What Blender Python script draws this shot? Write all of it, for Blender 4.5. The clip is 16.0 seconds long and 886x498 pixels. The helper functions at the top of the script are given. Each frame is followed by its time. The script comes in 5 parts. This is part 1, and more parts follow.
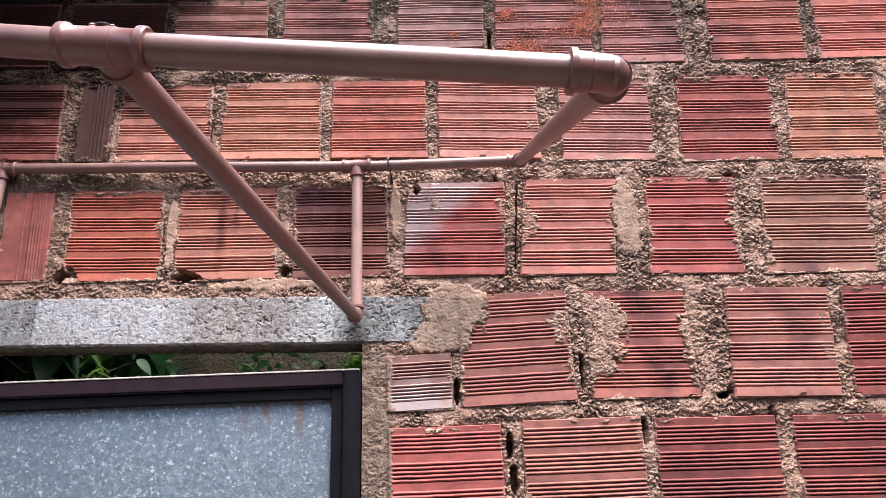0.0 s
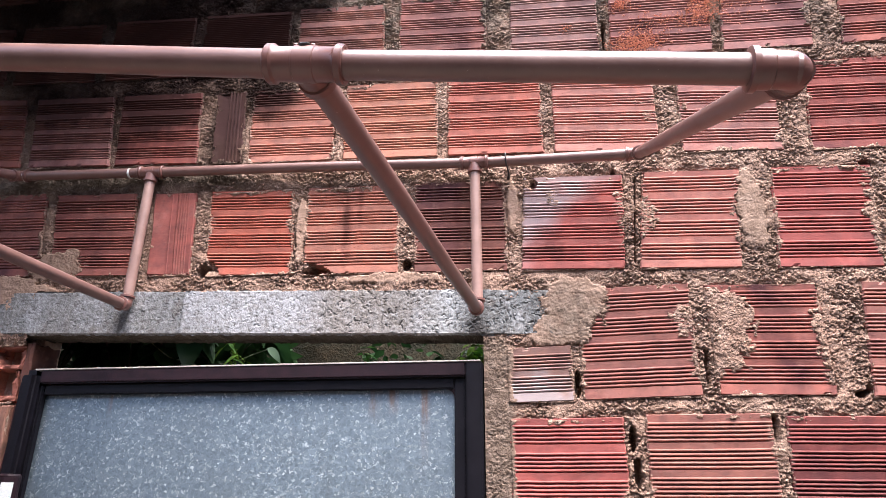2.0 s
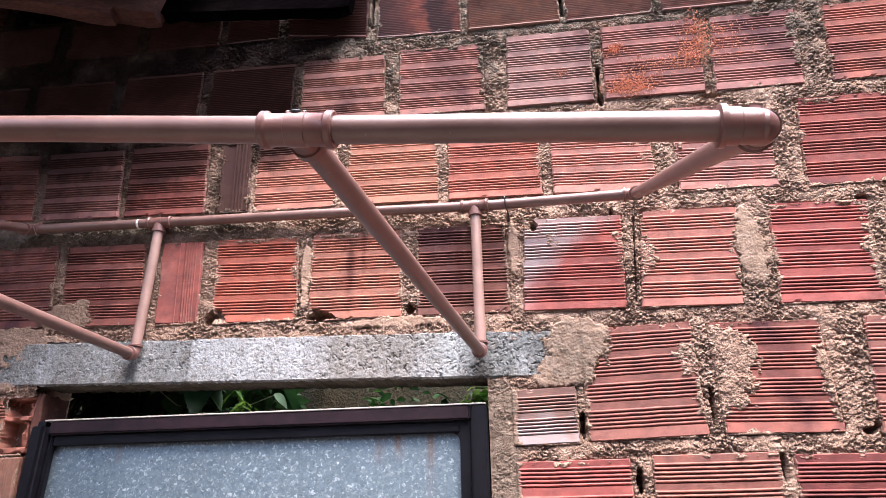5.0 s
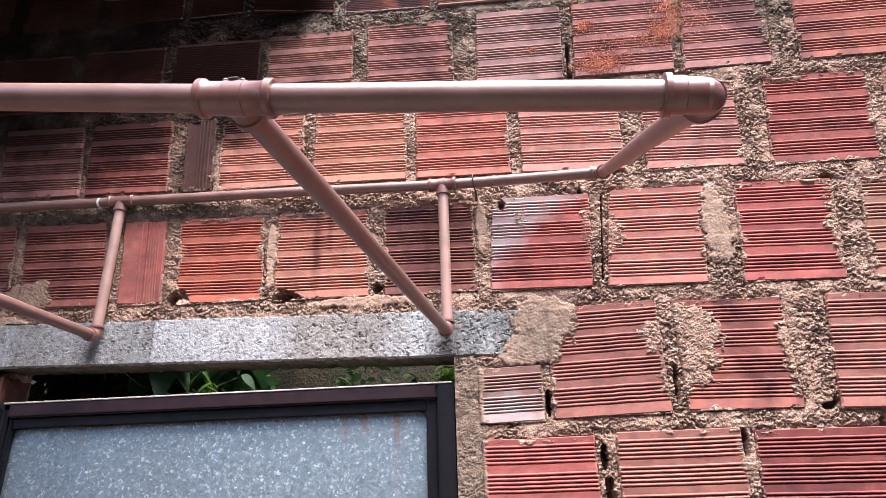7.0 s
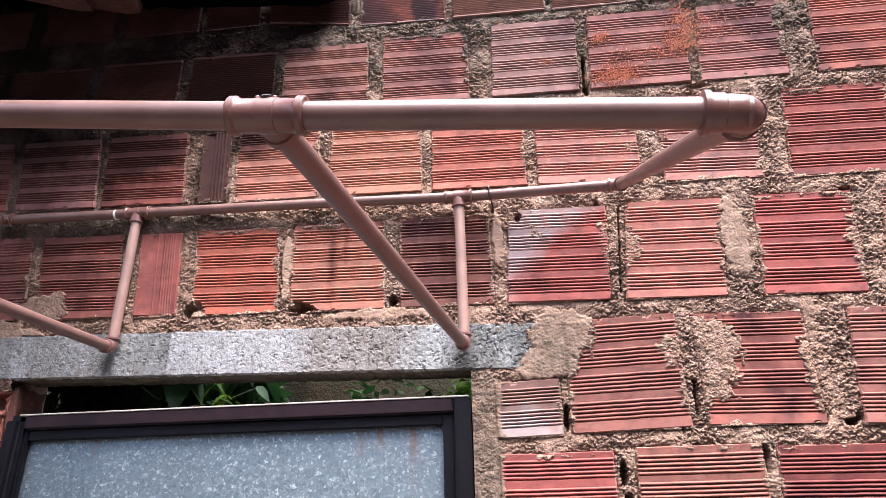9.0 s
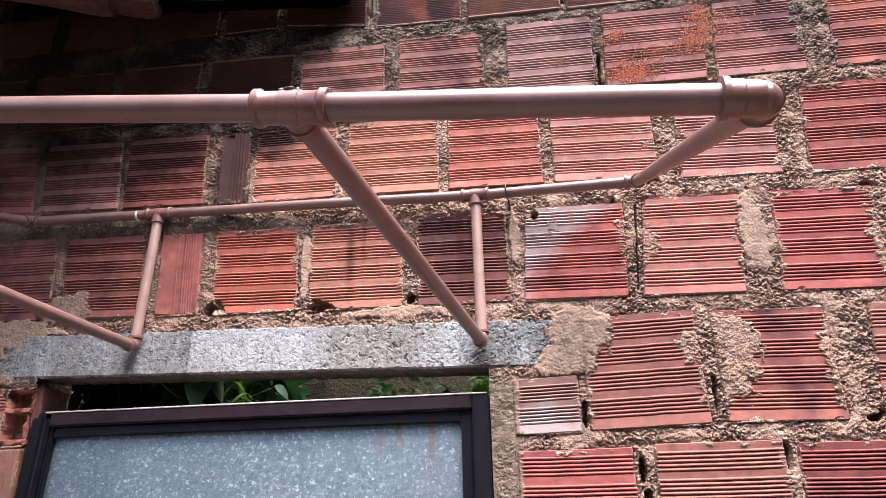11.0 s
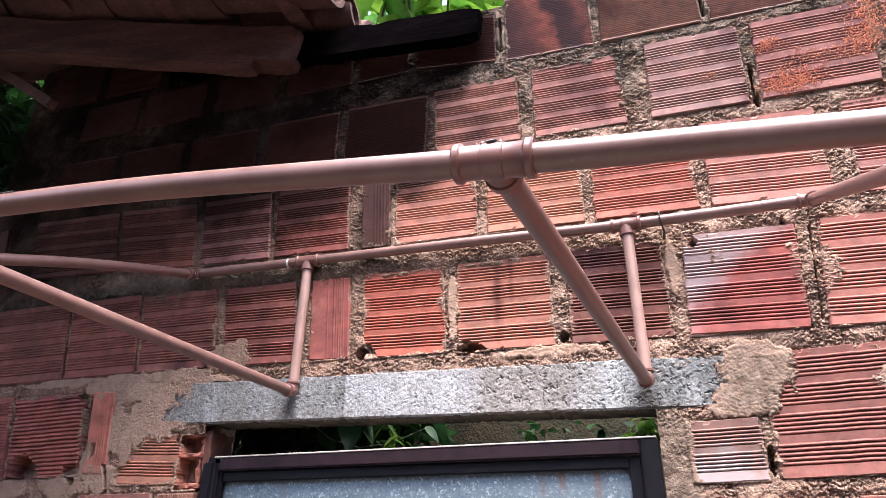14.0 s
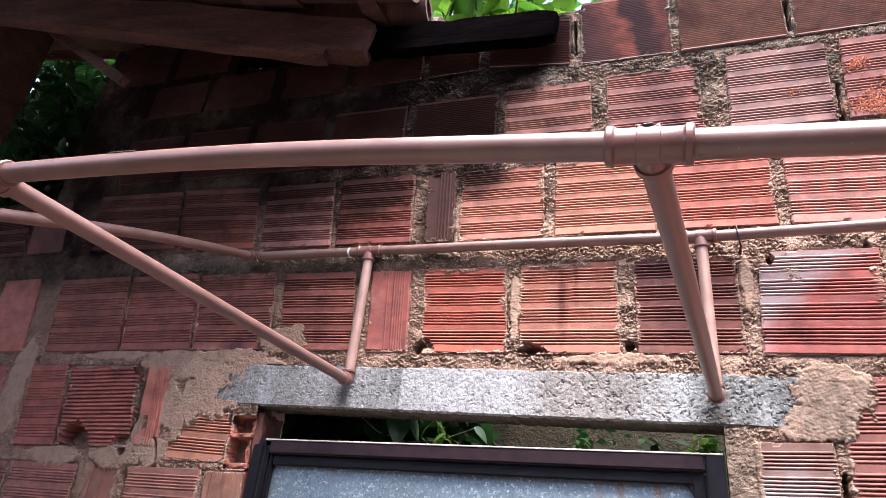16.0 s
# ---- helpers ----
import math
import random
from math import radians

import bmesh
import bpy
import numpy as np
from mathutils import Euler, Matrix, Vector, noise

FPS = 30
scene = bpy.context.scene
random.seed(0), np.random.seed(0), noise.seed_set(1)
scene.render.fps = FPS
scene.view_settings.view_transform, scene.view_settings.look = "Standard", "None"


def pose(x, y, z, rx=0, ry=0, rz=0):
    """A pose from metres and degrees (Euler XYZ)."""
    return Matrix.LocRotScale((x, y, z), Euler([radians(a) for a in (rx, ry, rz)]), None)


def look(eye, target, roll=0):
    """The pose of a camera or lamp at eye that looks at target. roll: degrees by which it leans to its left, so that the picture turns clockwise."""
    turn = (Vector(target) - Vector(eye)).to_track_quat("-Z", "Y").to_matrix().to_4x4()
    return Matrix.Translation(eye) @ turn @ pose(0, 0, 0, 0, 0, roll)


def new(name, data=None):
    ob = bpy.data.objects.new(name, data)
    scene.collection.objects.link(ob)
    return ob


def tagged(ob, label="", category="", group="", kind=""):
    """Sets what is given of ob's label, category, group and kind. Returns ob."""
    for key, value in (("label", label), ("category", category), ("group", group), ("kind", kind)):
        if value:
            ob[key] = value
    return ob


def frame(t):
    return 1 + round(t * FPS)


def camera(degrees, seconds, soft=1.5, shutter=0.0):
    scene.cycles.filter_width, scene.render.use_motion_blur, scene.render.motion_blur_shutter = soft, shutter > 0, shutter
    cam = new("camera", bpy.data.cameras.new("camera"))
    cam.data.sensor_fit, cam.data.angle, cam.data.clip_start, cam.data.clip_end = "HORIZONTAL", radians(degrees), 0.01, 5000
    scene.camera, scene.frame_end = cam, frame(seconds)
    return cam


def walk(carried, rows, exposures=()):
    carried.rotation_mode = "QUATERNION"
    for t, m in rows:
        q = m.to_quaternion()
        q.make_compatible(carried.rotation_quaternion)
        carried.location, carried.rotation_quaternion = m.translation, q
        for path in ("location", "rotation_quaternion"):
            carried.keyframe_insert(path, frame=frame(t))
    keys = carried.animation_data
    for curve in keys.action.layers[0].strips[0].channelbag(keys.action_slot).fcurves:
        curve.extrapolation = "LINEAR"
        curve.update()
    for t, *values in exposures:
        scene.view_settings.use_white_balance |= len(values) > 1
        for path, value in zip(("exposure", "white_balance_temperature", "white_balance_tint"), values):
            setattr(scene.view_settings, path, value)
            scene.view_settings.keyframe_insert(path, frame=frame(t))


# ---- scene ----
cam = camera(68.08, 16.0, soft=0.5)
ROWS = [
    (0.0, 0.0206, 0.1233, 1.8176, 111.638, 2.203, -0.061),
    (0.5, 0.0006, 0.1055, 1.8216, 112.313, 1.419, 3.420),
    (1.0, -0.0286, 0.0937, 1.8204, 111.652, 0.612, 7.140),
    (1.5, -0.0366, 0.0867, 1.8168, 111.701, -0.314, 7.623),
    (2.0, -0.0374, 0.0961, 1.8118, 111.144, -0.230, 7.074),
    (2.5, -0.0441, 0.0904, 1.8134, 111.410, -0.275, 8.294),
    (3.0, -0.0494, 0.0908, 1.8136, 111.459, -0.452, 8.508),
    (3.5, -0.0514, 0.0818, 1.8161, 111.902, -0.513, 8.370),
    (4.0, -0.0672, 0.0696, 1.8120, 111.981, -1.330, 10.209),
    (4.5, -0.0536, 0.0728, 1.8144, 113.952, -0.939, 9.438),
    (4.7, -0.0340, 0.0752, 1.8174, 114.420, -0.024, 8.879),
    (6.8, 0.0047, 0.0955, 1.8134, 112.598, 1.438, 6.885),
    (7.0, 0.0035, 0.0940, 1.8147, 112.799, 1.387, 6.844),
    (7.5, -0.0020, 0.0969, 1.8149, 112.874, 1.002, 6.415),
    (8.0, -0.0074, 0.0949, 1.8196, 113.266, 1.063, 7.153),
    (8.5, -0.0115, 0.0954, 1.8233, 113.696, 1.199, 6.955),
    (9.0, -0.0139, 0.0937, 1.8229, 113.590, 1.072, 7.380),
    (9.2, -0.0156, 0.0895, 1.8217, 113.684, 1.025, 8.360),
    (11.3, -0.0187, 0.0916, 1.8101, 114.054, 0.745, 8.869),
    (11.5, -0.0198, 0.0860, 1.8136, 114.283, 0.712, 9.386),
    (12.0, -0.0280, 0.0779, 1.8158, 114.411, 0.502, 8.791),
    (12.5, -0.0446, 0.0792, 1.8256, 113.975, 1.588, 4.578),
    (13.0, -0.0719, 0.0917, 1.7988, 111.889, 1.076, 1.394),
    (13.5, -0.1105, 0.0999, 1.8170, 113.859, 1.198, 11.367),
    (14.0, -0.0884, 0.0960, 1.8436, 116.239, -0.638, 18.774),
    (14.5, -0.0841, 0.0886, 1.8533, 116.952, -2.027, 15.951),
    (15.0, -0.1069, 0.0937, 1.8370, 116.499, -2.825, 14.678),
    (15.5, -0.1200, 0.1003, 1.8377, 117.509, -3.216, 14.991),
    (16.0, -0.1657, 0.0871, 1.8266, 116.801, -5.414, 19.030),
]
walk(cam, [(t, pose(x, y, z, rx, ry, rz)) for t, x, y, z, rx, ry, rz in ROWS], exposures=[(0.0, 3.44, 6200.0, 13.6), (2.0, 3.57, 6200.0, 13.6), (3.2, 3.60, 6200.0, 13.6), (4.5, 3.74, 6200.0, 13.6), (7.0, 3.69, 6200.0, 13.6), (9.2, 3.65, 6200.0, 13.6), (12.5, 3.65, 6200.0, 13.6), (14.2, 3.80, 6200.0, 13.6), (16.0, 3.88, 6200.0, 13.6)])
# ---- end of path ----
# ---------------------------------------------------------------- light
world = bpy.data.worlds.new("overcast_sky")
scene.world = world
world.use_nodes = True
wn = world.node_tree.nodes
sky = wn.new("ShaderNodeTexSky")
sky.sky_type = "NISHITA"
sky.sun_disc = False
sky.sun_elevation = radians(72)
sky.sun_rotation = radians(150)
sky.air_density, sky.dust_density, sky.ozone_density = 1.2, 4.0, 1.0
wn["Background"].inputs["Strength"].default_value = 0.05
world.node_tree.links.new(sky.outputs["Color"], wn["Background"].inputs["Color"])
sun = new("sun", bpy.data.lights.new("sun", "SUN"))
sun.data.energy, sun.data.angle, sun.data.color = 1.5, radians(46), (1.0, 0.96, 0.91)
sun.matrix_world = look((1.1, -1.5, 5.0), (0, 0, 0))

# ---------------------------------------------------------------- materials


def material(name):
    m = bpy.data.materials.new(name)
    m.use_nodes = True
    nt = m.node_tree
    return m, nt, nt.nodes["Principled BSDF"]


def node(nt, kind, **values):
    n = nt.nodes.new(kind)
    for key, value in values.items():
        if key == "blend":
            n.blend_type = value
        elif key == "op":
            n.operation = value
        else:
            n.inputs[key.replace("_", " ")].default_value = value
    return n


def ramp(nt, source, stops):
    r = nt.nodes.new("ShaderNodeValToRGB")
    el = r.color_ramp.elements
    while len(el) < len(stops):
        el.new(0.5)
    for e, (p, c) in zip(el, stops):
        e.position, e.color = p, (*c, 1) if len(c) == 3 else c
    nt.links.new(source, r.inputs["Fac"])
    return r.outputs["Color"]


def mix(nt, fac, a, b, blend="MIX"):
    m = nt.nodes.new("ShaderNodeMix")
    m.data_type, m.blend_type = "RGBA", blend
    for sock, v in ((m.inputs["Factor"], fac), (m.inputs["A"], a), (m.inputs["B"], b)):
        if isinstance(v, (int, float)):
            sock.default_value = v
        elif isinstance(v, tuple):
            sock.default_value = (*v, 1)
        else:
            nt.links.new(v, sock)
    return m.outputs["Result"]


def world_coords(nt, scale=(1, 1, 1), shift=None):
    g = nt.nodes.new("ShaderNodeNewGeometry")
    mp = nt.nodes.new("ShaderNodeMapping")
    mp.inputs["Scale"].default_value = scale
    nt.links.new(g.outputs["Position"], mp.inputs["Vector"])
    if shift is not None:
        nt.links.new(shift, mp.inputs["Location"])
    return mp.outputs["Vector"]


def noise_tex(nt, vec, scale, detail=4.0, rough=0.55, distort=0.0):
    n = nt.nodes.new("ShaderNodeTexNoise")
    n.inputs["Scale"].default_value = scale
    n.inputs["Detail"].default_value = detail
    n.inputs["Roughness"].default_value = rough
    n.inputs["Distortion"].default_value = distort
    nt.links.new(vec, n.inputs["Vector"])
    return n.outputs["Fac"]


def bump(nt, bsdf, height, strength=0.4, distance=0.002, under=None):
    b = nt.nodes.new("ShaderNodeBump")
    b.inputs["Strength"].default_value = strength
    b.inputs["Distance"].default_value = distance
    nt.links.new(height, b.inputs["Height"])
    if under is not None:
        nt.links.new(under, b.inputs["Normal"])
    nt.links.new(b.outputs["Normal"], bsdf.inputs["Normal"])
    return b.outputs["Normal"]


def scaled(nt, source, factor):
    m = nt.nodes.new("ShaderNodeMath")
    m.operation = "MULTIPLY"
    nt.links.new(source, m.inputs[0])
    m.inputs[1].default_value = factor
    return m.outputs[0]


def soot_and_shade(nt):
    """Where soot and the roof's shade, both painted as colour, darken the wall: 0 to 1."""
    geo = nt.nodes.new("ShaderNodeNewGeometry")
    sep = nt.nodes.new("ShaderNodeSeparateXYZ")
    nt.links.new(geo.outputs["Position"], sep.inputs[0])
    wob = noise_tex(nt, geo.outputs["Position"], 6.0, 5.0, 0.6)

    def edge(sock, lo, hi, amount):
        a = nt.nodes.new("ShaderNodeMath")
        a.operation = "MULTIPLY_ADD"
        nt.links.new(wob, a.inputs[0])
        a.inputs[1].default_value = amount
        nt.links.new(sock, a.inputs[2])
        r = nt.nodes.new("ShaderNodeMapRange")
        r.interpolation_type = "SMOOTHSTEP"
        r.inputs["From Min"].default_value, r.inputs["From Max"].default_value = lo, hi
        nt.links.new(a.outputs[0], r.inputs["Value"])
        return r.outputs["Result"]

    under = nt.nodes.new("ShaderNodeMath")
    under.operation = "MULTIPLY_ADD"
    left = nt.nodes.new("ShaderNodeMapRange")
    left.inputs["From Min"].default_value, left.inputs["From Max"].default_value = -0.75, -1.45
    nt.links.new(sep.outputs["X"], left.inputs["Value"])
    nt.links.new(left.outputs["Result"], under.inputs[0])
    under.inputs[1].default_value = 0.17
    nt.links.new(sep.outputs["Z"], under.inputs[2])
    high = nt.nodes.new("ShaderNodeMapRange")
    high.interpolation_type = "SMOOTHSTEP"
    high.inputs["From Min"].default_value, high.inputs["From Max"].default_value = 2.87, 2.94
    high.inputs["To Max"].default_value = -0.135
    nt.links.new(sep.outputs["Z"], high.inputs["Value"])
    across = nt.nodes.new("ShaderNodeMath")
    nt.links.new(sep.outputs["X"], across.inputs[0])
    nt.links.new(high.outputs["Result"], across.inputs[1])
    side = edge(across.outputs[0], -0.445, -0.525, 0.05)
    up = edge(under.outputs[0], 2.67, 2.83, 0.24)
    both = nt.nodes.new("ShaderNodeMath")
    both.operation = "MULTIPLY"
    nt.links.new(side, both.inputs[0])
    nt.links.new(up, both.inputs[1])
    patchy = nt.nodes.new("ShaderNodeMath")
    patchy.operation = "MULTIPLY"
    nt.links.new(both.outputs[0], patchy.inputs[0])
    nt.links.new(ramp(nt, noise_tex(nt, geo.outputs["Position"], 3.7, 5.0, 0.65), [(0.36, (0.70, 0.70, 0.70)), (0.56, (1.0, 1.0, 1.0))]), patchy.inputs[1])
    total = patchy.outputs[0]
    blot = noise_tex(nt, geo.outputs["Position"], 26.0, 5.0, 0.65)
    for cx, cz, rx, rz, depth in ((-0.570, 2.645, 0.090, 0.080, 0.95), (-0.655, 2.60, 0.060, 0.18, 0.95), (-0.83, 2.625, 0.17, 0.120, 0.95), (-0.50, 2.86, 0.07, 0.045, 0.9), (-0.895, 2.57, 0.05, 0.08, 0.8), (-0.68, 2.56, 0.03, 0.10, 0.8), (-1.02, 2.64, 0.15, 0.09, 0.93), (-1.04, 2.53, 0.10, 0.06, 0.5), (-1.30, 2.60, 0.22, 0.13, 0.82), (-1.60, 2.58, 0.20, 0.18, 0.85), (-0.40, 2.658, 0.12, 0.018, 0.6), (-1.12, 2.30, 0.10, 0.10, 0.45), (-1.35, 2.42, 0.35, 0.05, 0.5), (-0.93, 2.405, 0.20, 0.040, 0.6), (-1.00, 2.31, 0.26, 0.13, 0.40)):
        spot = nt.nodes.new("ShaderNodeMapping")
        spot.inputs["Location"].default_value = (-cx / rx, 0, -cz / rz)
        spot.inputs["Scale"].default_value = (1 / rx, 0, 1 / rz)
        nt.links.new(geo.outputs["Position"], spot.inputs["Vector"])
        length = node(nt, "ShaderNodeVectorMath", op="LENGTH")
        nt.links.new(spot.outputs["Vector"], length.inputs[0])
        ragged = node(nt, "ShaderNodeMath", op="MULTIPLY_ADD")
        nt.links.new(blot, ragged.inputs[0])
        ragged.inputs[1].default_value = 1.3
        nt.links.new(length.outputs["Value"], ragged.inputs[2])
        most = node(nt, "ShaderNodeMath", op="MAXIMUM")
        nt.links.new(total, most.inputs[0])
        nt.links.new(ramp(nt, scaled(nt, ragged.outputs[0], 0.5), [(0.52, (depth, depth, depth)), (0.86, (0, 0, 0))]), most.inputs[1])
        total = most.outputs[0]
    return total


def make_brick_material():
    m, nt, bs = material("fired_clay")
    info = nt.nodes.new("ShaderNodeObjectInfo")
    shift = nt.nodes.new("ShaderNodeVectorMath")
    shift.operation = "SCALE"
    shift.inputs[0].default_value = (37.0, 11.0, 53.0)
    nt.links.new(info.outputs["Random"], shift.inputs["Scale"])
    vec = world_coords(nt, shift=shift.outputs["Vector"])
    streak = world_coords(nt, (0.16, 1, 1), shift.outputs["Vector"])
    big = noise_tex(nt, vec, 7.0, 3.0, 0.55, 0.6)
    mid = noise_tex(nt, vec, 34.0, 5.0, 0.6, 0.3)
    fine = noise_tex(nt, streak, 420.0, 4.0, 0.7)
    grain = noise_tex(nt, vec, 900.0, 2.0, 0.6)
    base = info.outputs["Color"]
    c = mix(nt, ramp(nt, mid, [(0.35, (0, 0, 0)), (0.7, (1, 1, 1))]), base, (0.62, 0.72, 0.78), "MULTIPLY")
    # smoky purple firing marks
    smoke = ramp(nt, big, [(0.5, (0, 0, 0)), (0.68, (1, 1, 1))])
    smoke_amount = nt.nodes.new("ShaderNodeMath")
    smoke_amount.operation = "MULTIPLY"
    nt.links.new(smoke, smoke_amount.inputs[0])
    nt.links.new(info.outputs["Alpha"], smoke_amount.inputs[1])
    c = mix(nt, smoke_amount.outputs[0], c, (0.075, 0.03, 0.035))
    # thin lime bloom and dust
    bloom = ramp(nt, noise_tex(nt, streak, 60.0, 6.0, 0.7), [(0.56, (0, 0, 0)), (0.8, (0.45, 0.45, 0.45))])
    c = mix(nt, bloom, c, mix(nt, 0.45, base, (0.52, 0.31, 0.255)))
    dust = ramp(nt, noise_tex(nt, vec, 19.0, 7.0, 0.72), [(0.54, (0, 0, 0)), (0.75, (0.42, 0.42, 0.42))])
    c = mix(nt, dust, c, mix(nt, 0.40, base, (0.52, 0.33, 0.265)))
    grime = ramp(nt, noise_tex(nt, world_coords(nt, (0.5, 1, 1.4), shift.outputs["Vector"]), 24.0, 6.0, 0.7, 0.5), [(0.54, (0, 0, 0)), (0.72, (0.55, 0.55, 0.55))])
    c = mix(nt, grime, c, (0.085, 0.035, 0.032))
    specks = ramp(nt, noise_tex(nt, vec, 260.0, 2.0, 0.5), [(0.66, (0, 0, 0)), (0.78, (0.7, 0.7, 0.7))])
    c = mix(nt, specks, c, (0.09, 0.04, 0.035))
    pale = nt.nodes.new("ShaderNodeAttribute")
    pale.attribute_name = "pale"
    c = mix(nt, pale.outputs["Fac"], c, (0.42, 0.36, 0.36))
    scorch = nt.nodes.new("ShaderNodeAttribute")
    scorch.attribute_name = "scorch"
    c = mix(nt, scorch.outputs["Fac"], c, (0.115, 0.080, 0.085))
    # brown runs where water has come down
    place = world_coords(nt)
    streaky = noise_tex(nt, place, 55.0, 4.0, 0.65)
    for cx, cz, rx, rz, depth in ((-0.374, 2.325, 0.013, 0.12, 0.75), (-0.348, 2.36, 0.008, 0.06, 0.5), (-0.155, 2.33, 0.012, 0.10, 0.6), (0.335, 2.14, 0.030, 0.035, 0.6), (0.01, 2.25, 0.09, 0.018, 0.55), (0.50, 2.235, 0.10, 0.016, 0.6), (-0.56, 2.60, 0.05, 0.05, 0.7)):
        spot = nt.nodes.new("ShaderNodeMapping")
        spot.inputs["Location"].default_value = (-cx / rx, 0, -cz / rz)
        spot.inputs["Scale"].default_value = (1 / rx, 0, 1 / rz)
        nt.links.new(place, spot.inputs["Vector"])
        length = nt.nodes.new("ShaderNodeVectorMath")
        length.operation = "LENGTH"
        nt.links.new(spot.outputs["Vector"], length.inputs[0])
        ragged = node(nt, "ShaderNodeMath", op="MULTIPLY_ADD")
        nt.links.new(streaky, ragged.inputs[0])
        ragged.inputs[1].default_value = 1.8
        nt.links.new(length.outputs["Value"], ragged.inputs[2])
        c = mix(nt, ramp(nt, scaled(nt, ragged.outputs[0], 0.4), [(0.45, (depth, depth, depth)), (0.75, (0, 0, 0))]), c, (0.085, 0.030, 0.026))
    # soot and roof shade enter the clay colour together
    c = mix(nt, soot_and_shade(nt), c, (0.029, 0.0098, 0.0088))
    nt.links.new(c, bs.inputs["Base Color"])
    bs.inputs["Roughness"].default_value = 0.78
    bs.inputs["Specular IOR Level"].default_value = 0.14
    h = mix(nt, 0.5, fine, grain)
    bump(nt, bs, h, 0.32, 0.0010)
    return m


def make_mortar_material():
    m, nt, bs = material("sand_mortar")
    vec = world_coords(nt)
    big = noise_tex(nt, vec, 6.0, 4.0, 0.6, 0.8)
    mid = noise_tex(nt, vec, 55.0, 6.0, 0.68)
    sand = noise_tex(nt, vec, 330.0, 3.0, 0.7)
    flake = noise_tex(nt, vec, 230.0, 3.0, 0.65, 0.6)
    c = ramp(nt, mid, [(0.30, (0.205, 0.127, 0.096)), (0.48, (0.325, 0.211, 0.160)), (0.70, (0.43, 0.295, 0.230))])
    c = mix(nt, ramp(nt, big, [(0.40, (0, 0, 0)), (0.66, (0.6, 0.6, 0.6))]), c, (0.34, 0.205, 0.148))
    c = mix(nt, ramp(nt, flake, [(0.56, (0, 0, 0)), (0.68, (0.6, 0.6, 0.6))]), c, (0.46, 0.32, 0.25))
    c = mix(nt, ramp(nt, flake, [(0.30, (0.45, 0.45, 0.45)), (0.42, (0, 0, 0))]), c, (0.14, 0.084, 0.063))
    # trowelled parts are greyer and even, the jamb and the weathered top darker
    smooth = nt.nodes.new("ShaderNodeAttribute")
    smooth.attribute_name = "trowelled"
    even = ramp(nt, mid, [(0.28, (0.205, 0.132, 0.097)), (0.46, (0.285, 0.186, 0.138)), (0.7, (0.350, 0.238, 0.181))])
    c = mix(nt, smooth.outputs["Fac"], c, even)
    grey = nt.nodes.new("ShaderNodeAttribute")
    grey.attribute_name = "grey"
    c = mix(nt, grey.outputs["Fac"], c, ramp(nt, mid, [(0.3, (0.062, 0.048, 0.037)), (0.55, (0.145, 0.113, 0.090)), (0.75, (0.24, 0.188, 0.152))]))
    c = mix(nt, soot_and_shade(nt), c, (0.014, 0.0065, 0.0056))
    nt.links.new(c, bs.inputs["Base Color"])
    bs.inputs["Roughness"].default_value = 0.95
    bs.inputs["Specular IOR Level"].default_value = 0.10
    rough = nt.nodes.new("ShaderNodeMapRange")
    rough.inputs["To Min"].default_value, rough.inputs["To Max"].default_value = 1.0, 0.28
    nt.links.new(smooth.outputs["Fac"], rough.inputs["Value"])
    for height, distance in ((flake, 0.005), (sand, 0.0026)):
        b = nt.nodes.new("ShaderNodeBump")
        nt.links.new(rough.outputs["Result"], b.inputs["Strength"])
        b.inputs["Distance"].default_value = distance
        nt.links.new(height, b.inputs["Height"])
        if bs.inputs["Normal"].links:
            nt.links.new(bs.inputs["Normal"].links[0].from_socket, b.inputs["Normal"])
        nt.links.new(b.outputs["Normal"], bs.inputs["Normal"])
    return m


def make_pvc_material(name, low, high, gloss):
    m, nt, bs = material(name)
    vec = world_coords(nt)
    dust = noise_tex(nt, vec, 22.0, 6.0, 0.65)
    fine = noise_tex(nt, vec, 380.0, 3.0, 0.6)
    c = ramp(nt, dust, [(0.35, low), (0.65, high)])
    specks = ramp(nt, fine, [(0.71, (0, 0, 0)), (0.76, (0.6, 0.6, 0.6))])
    c = mix(nt, specks, c, (0.42, 0.30, 0.26))
    nt.links.new(c, bs.inputs["Base Color"])
    nt.links.new(ramp(nt, dust, [(0.3, (gloss, gloss, gloss)), (0.7, (gloss + 0.12, gloss + 0.12, gloss + 0.12))]), bs.inputs["Roughness"])
    bs.inputs["Specular IOR Level"].default_value = 0.5
    bump(nt, bs, fine, 0.12, 0.0006)
    return m


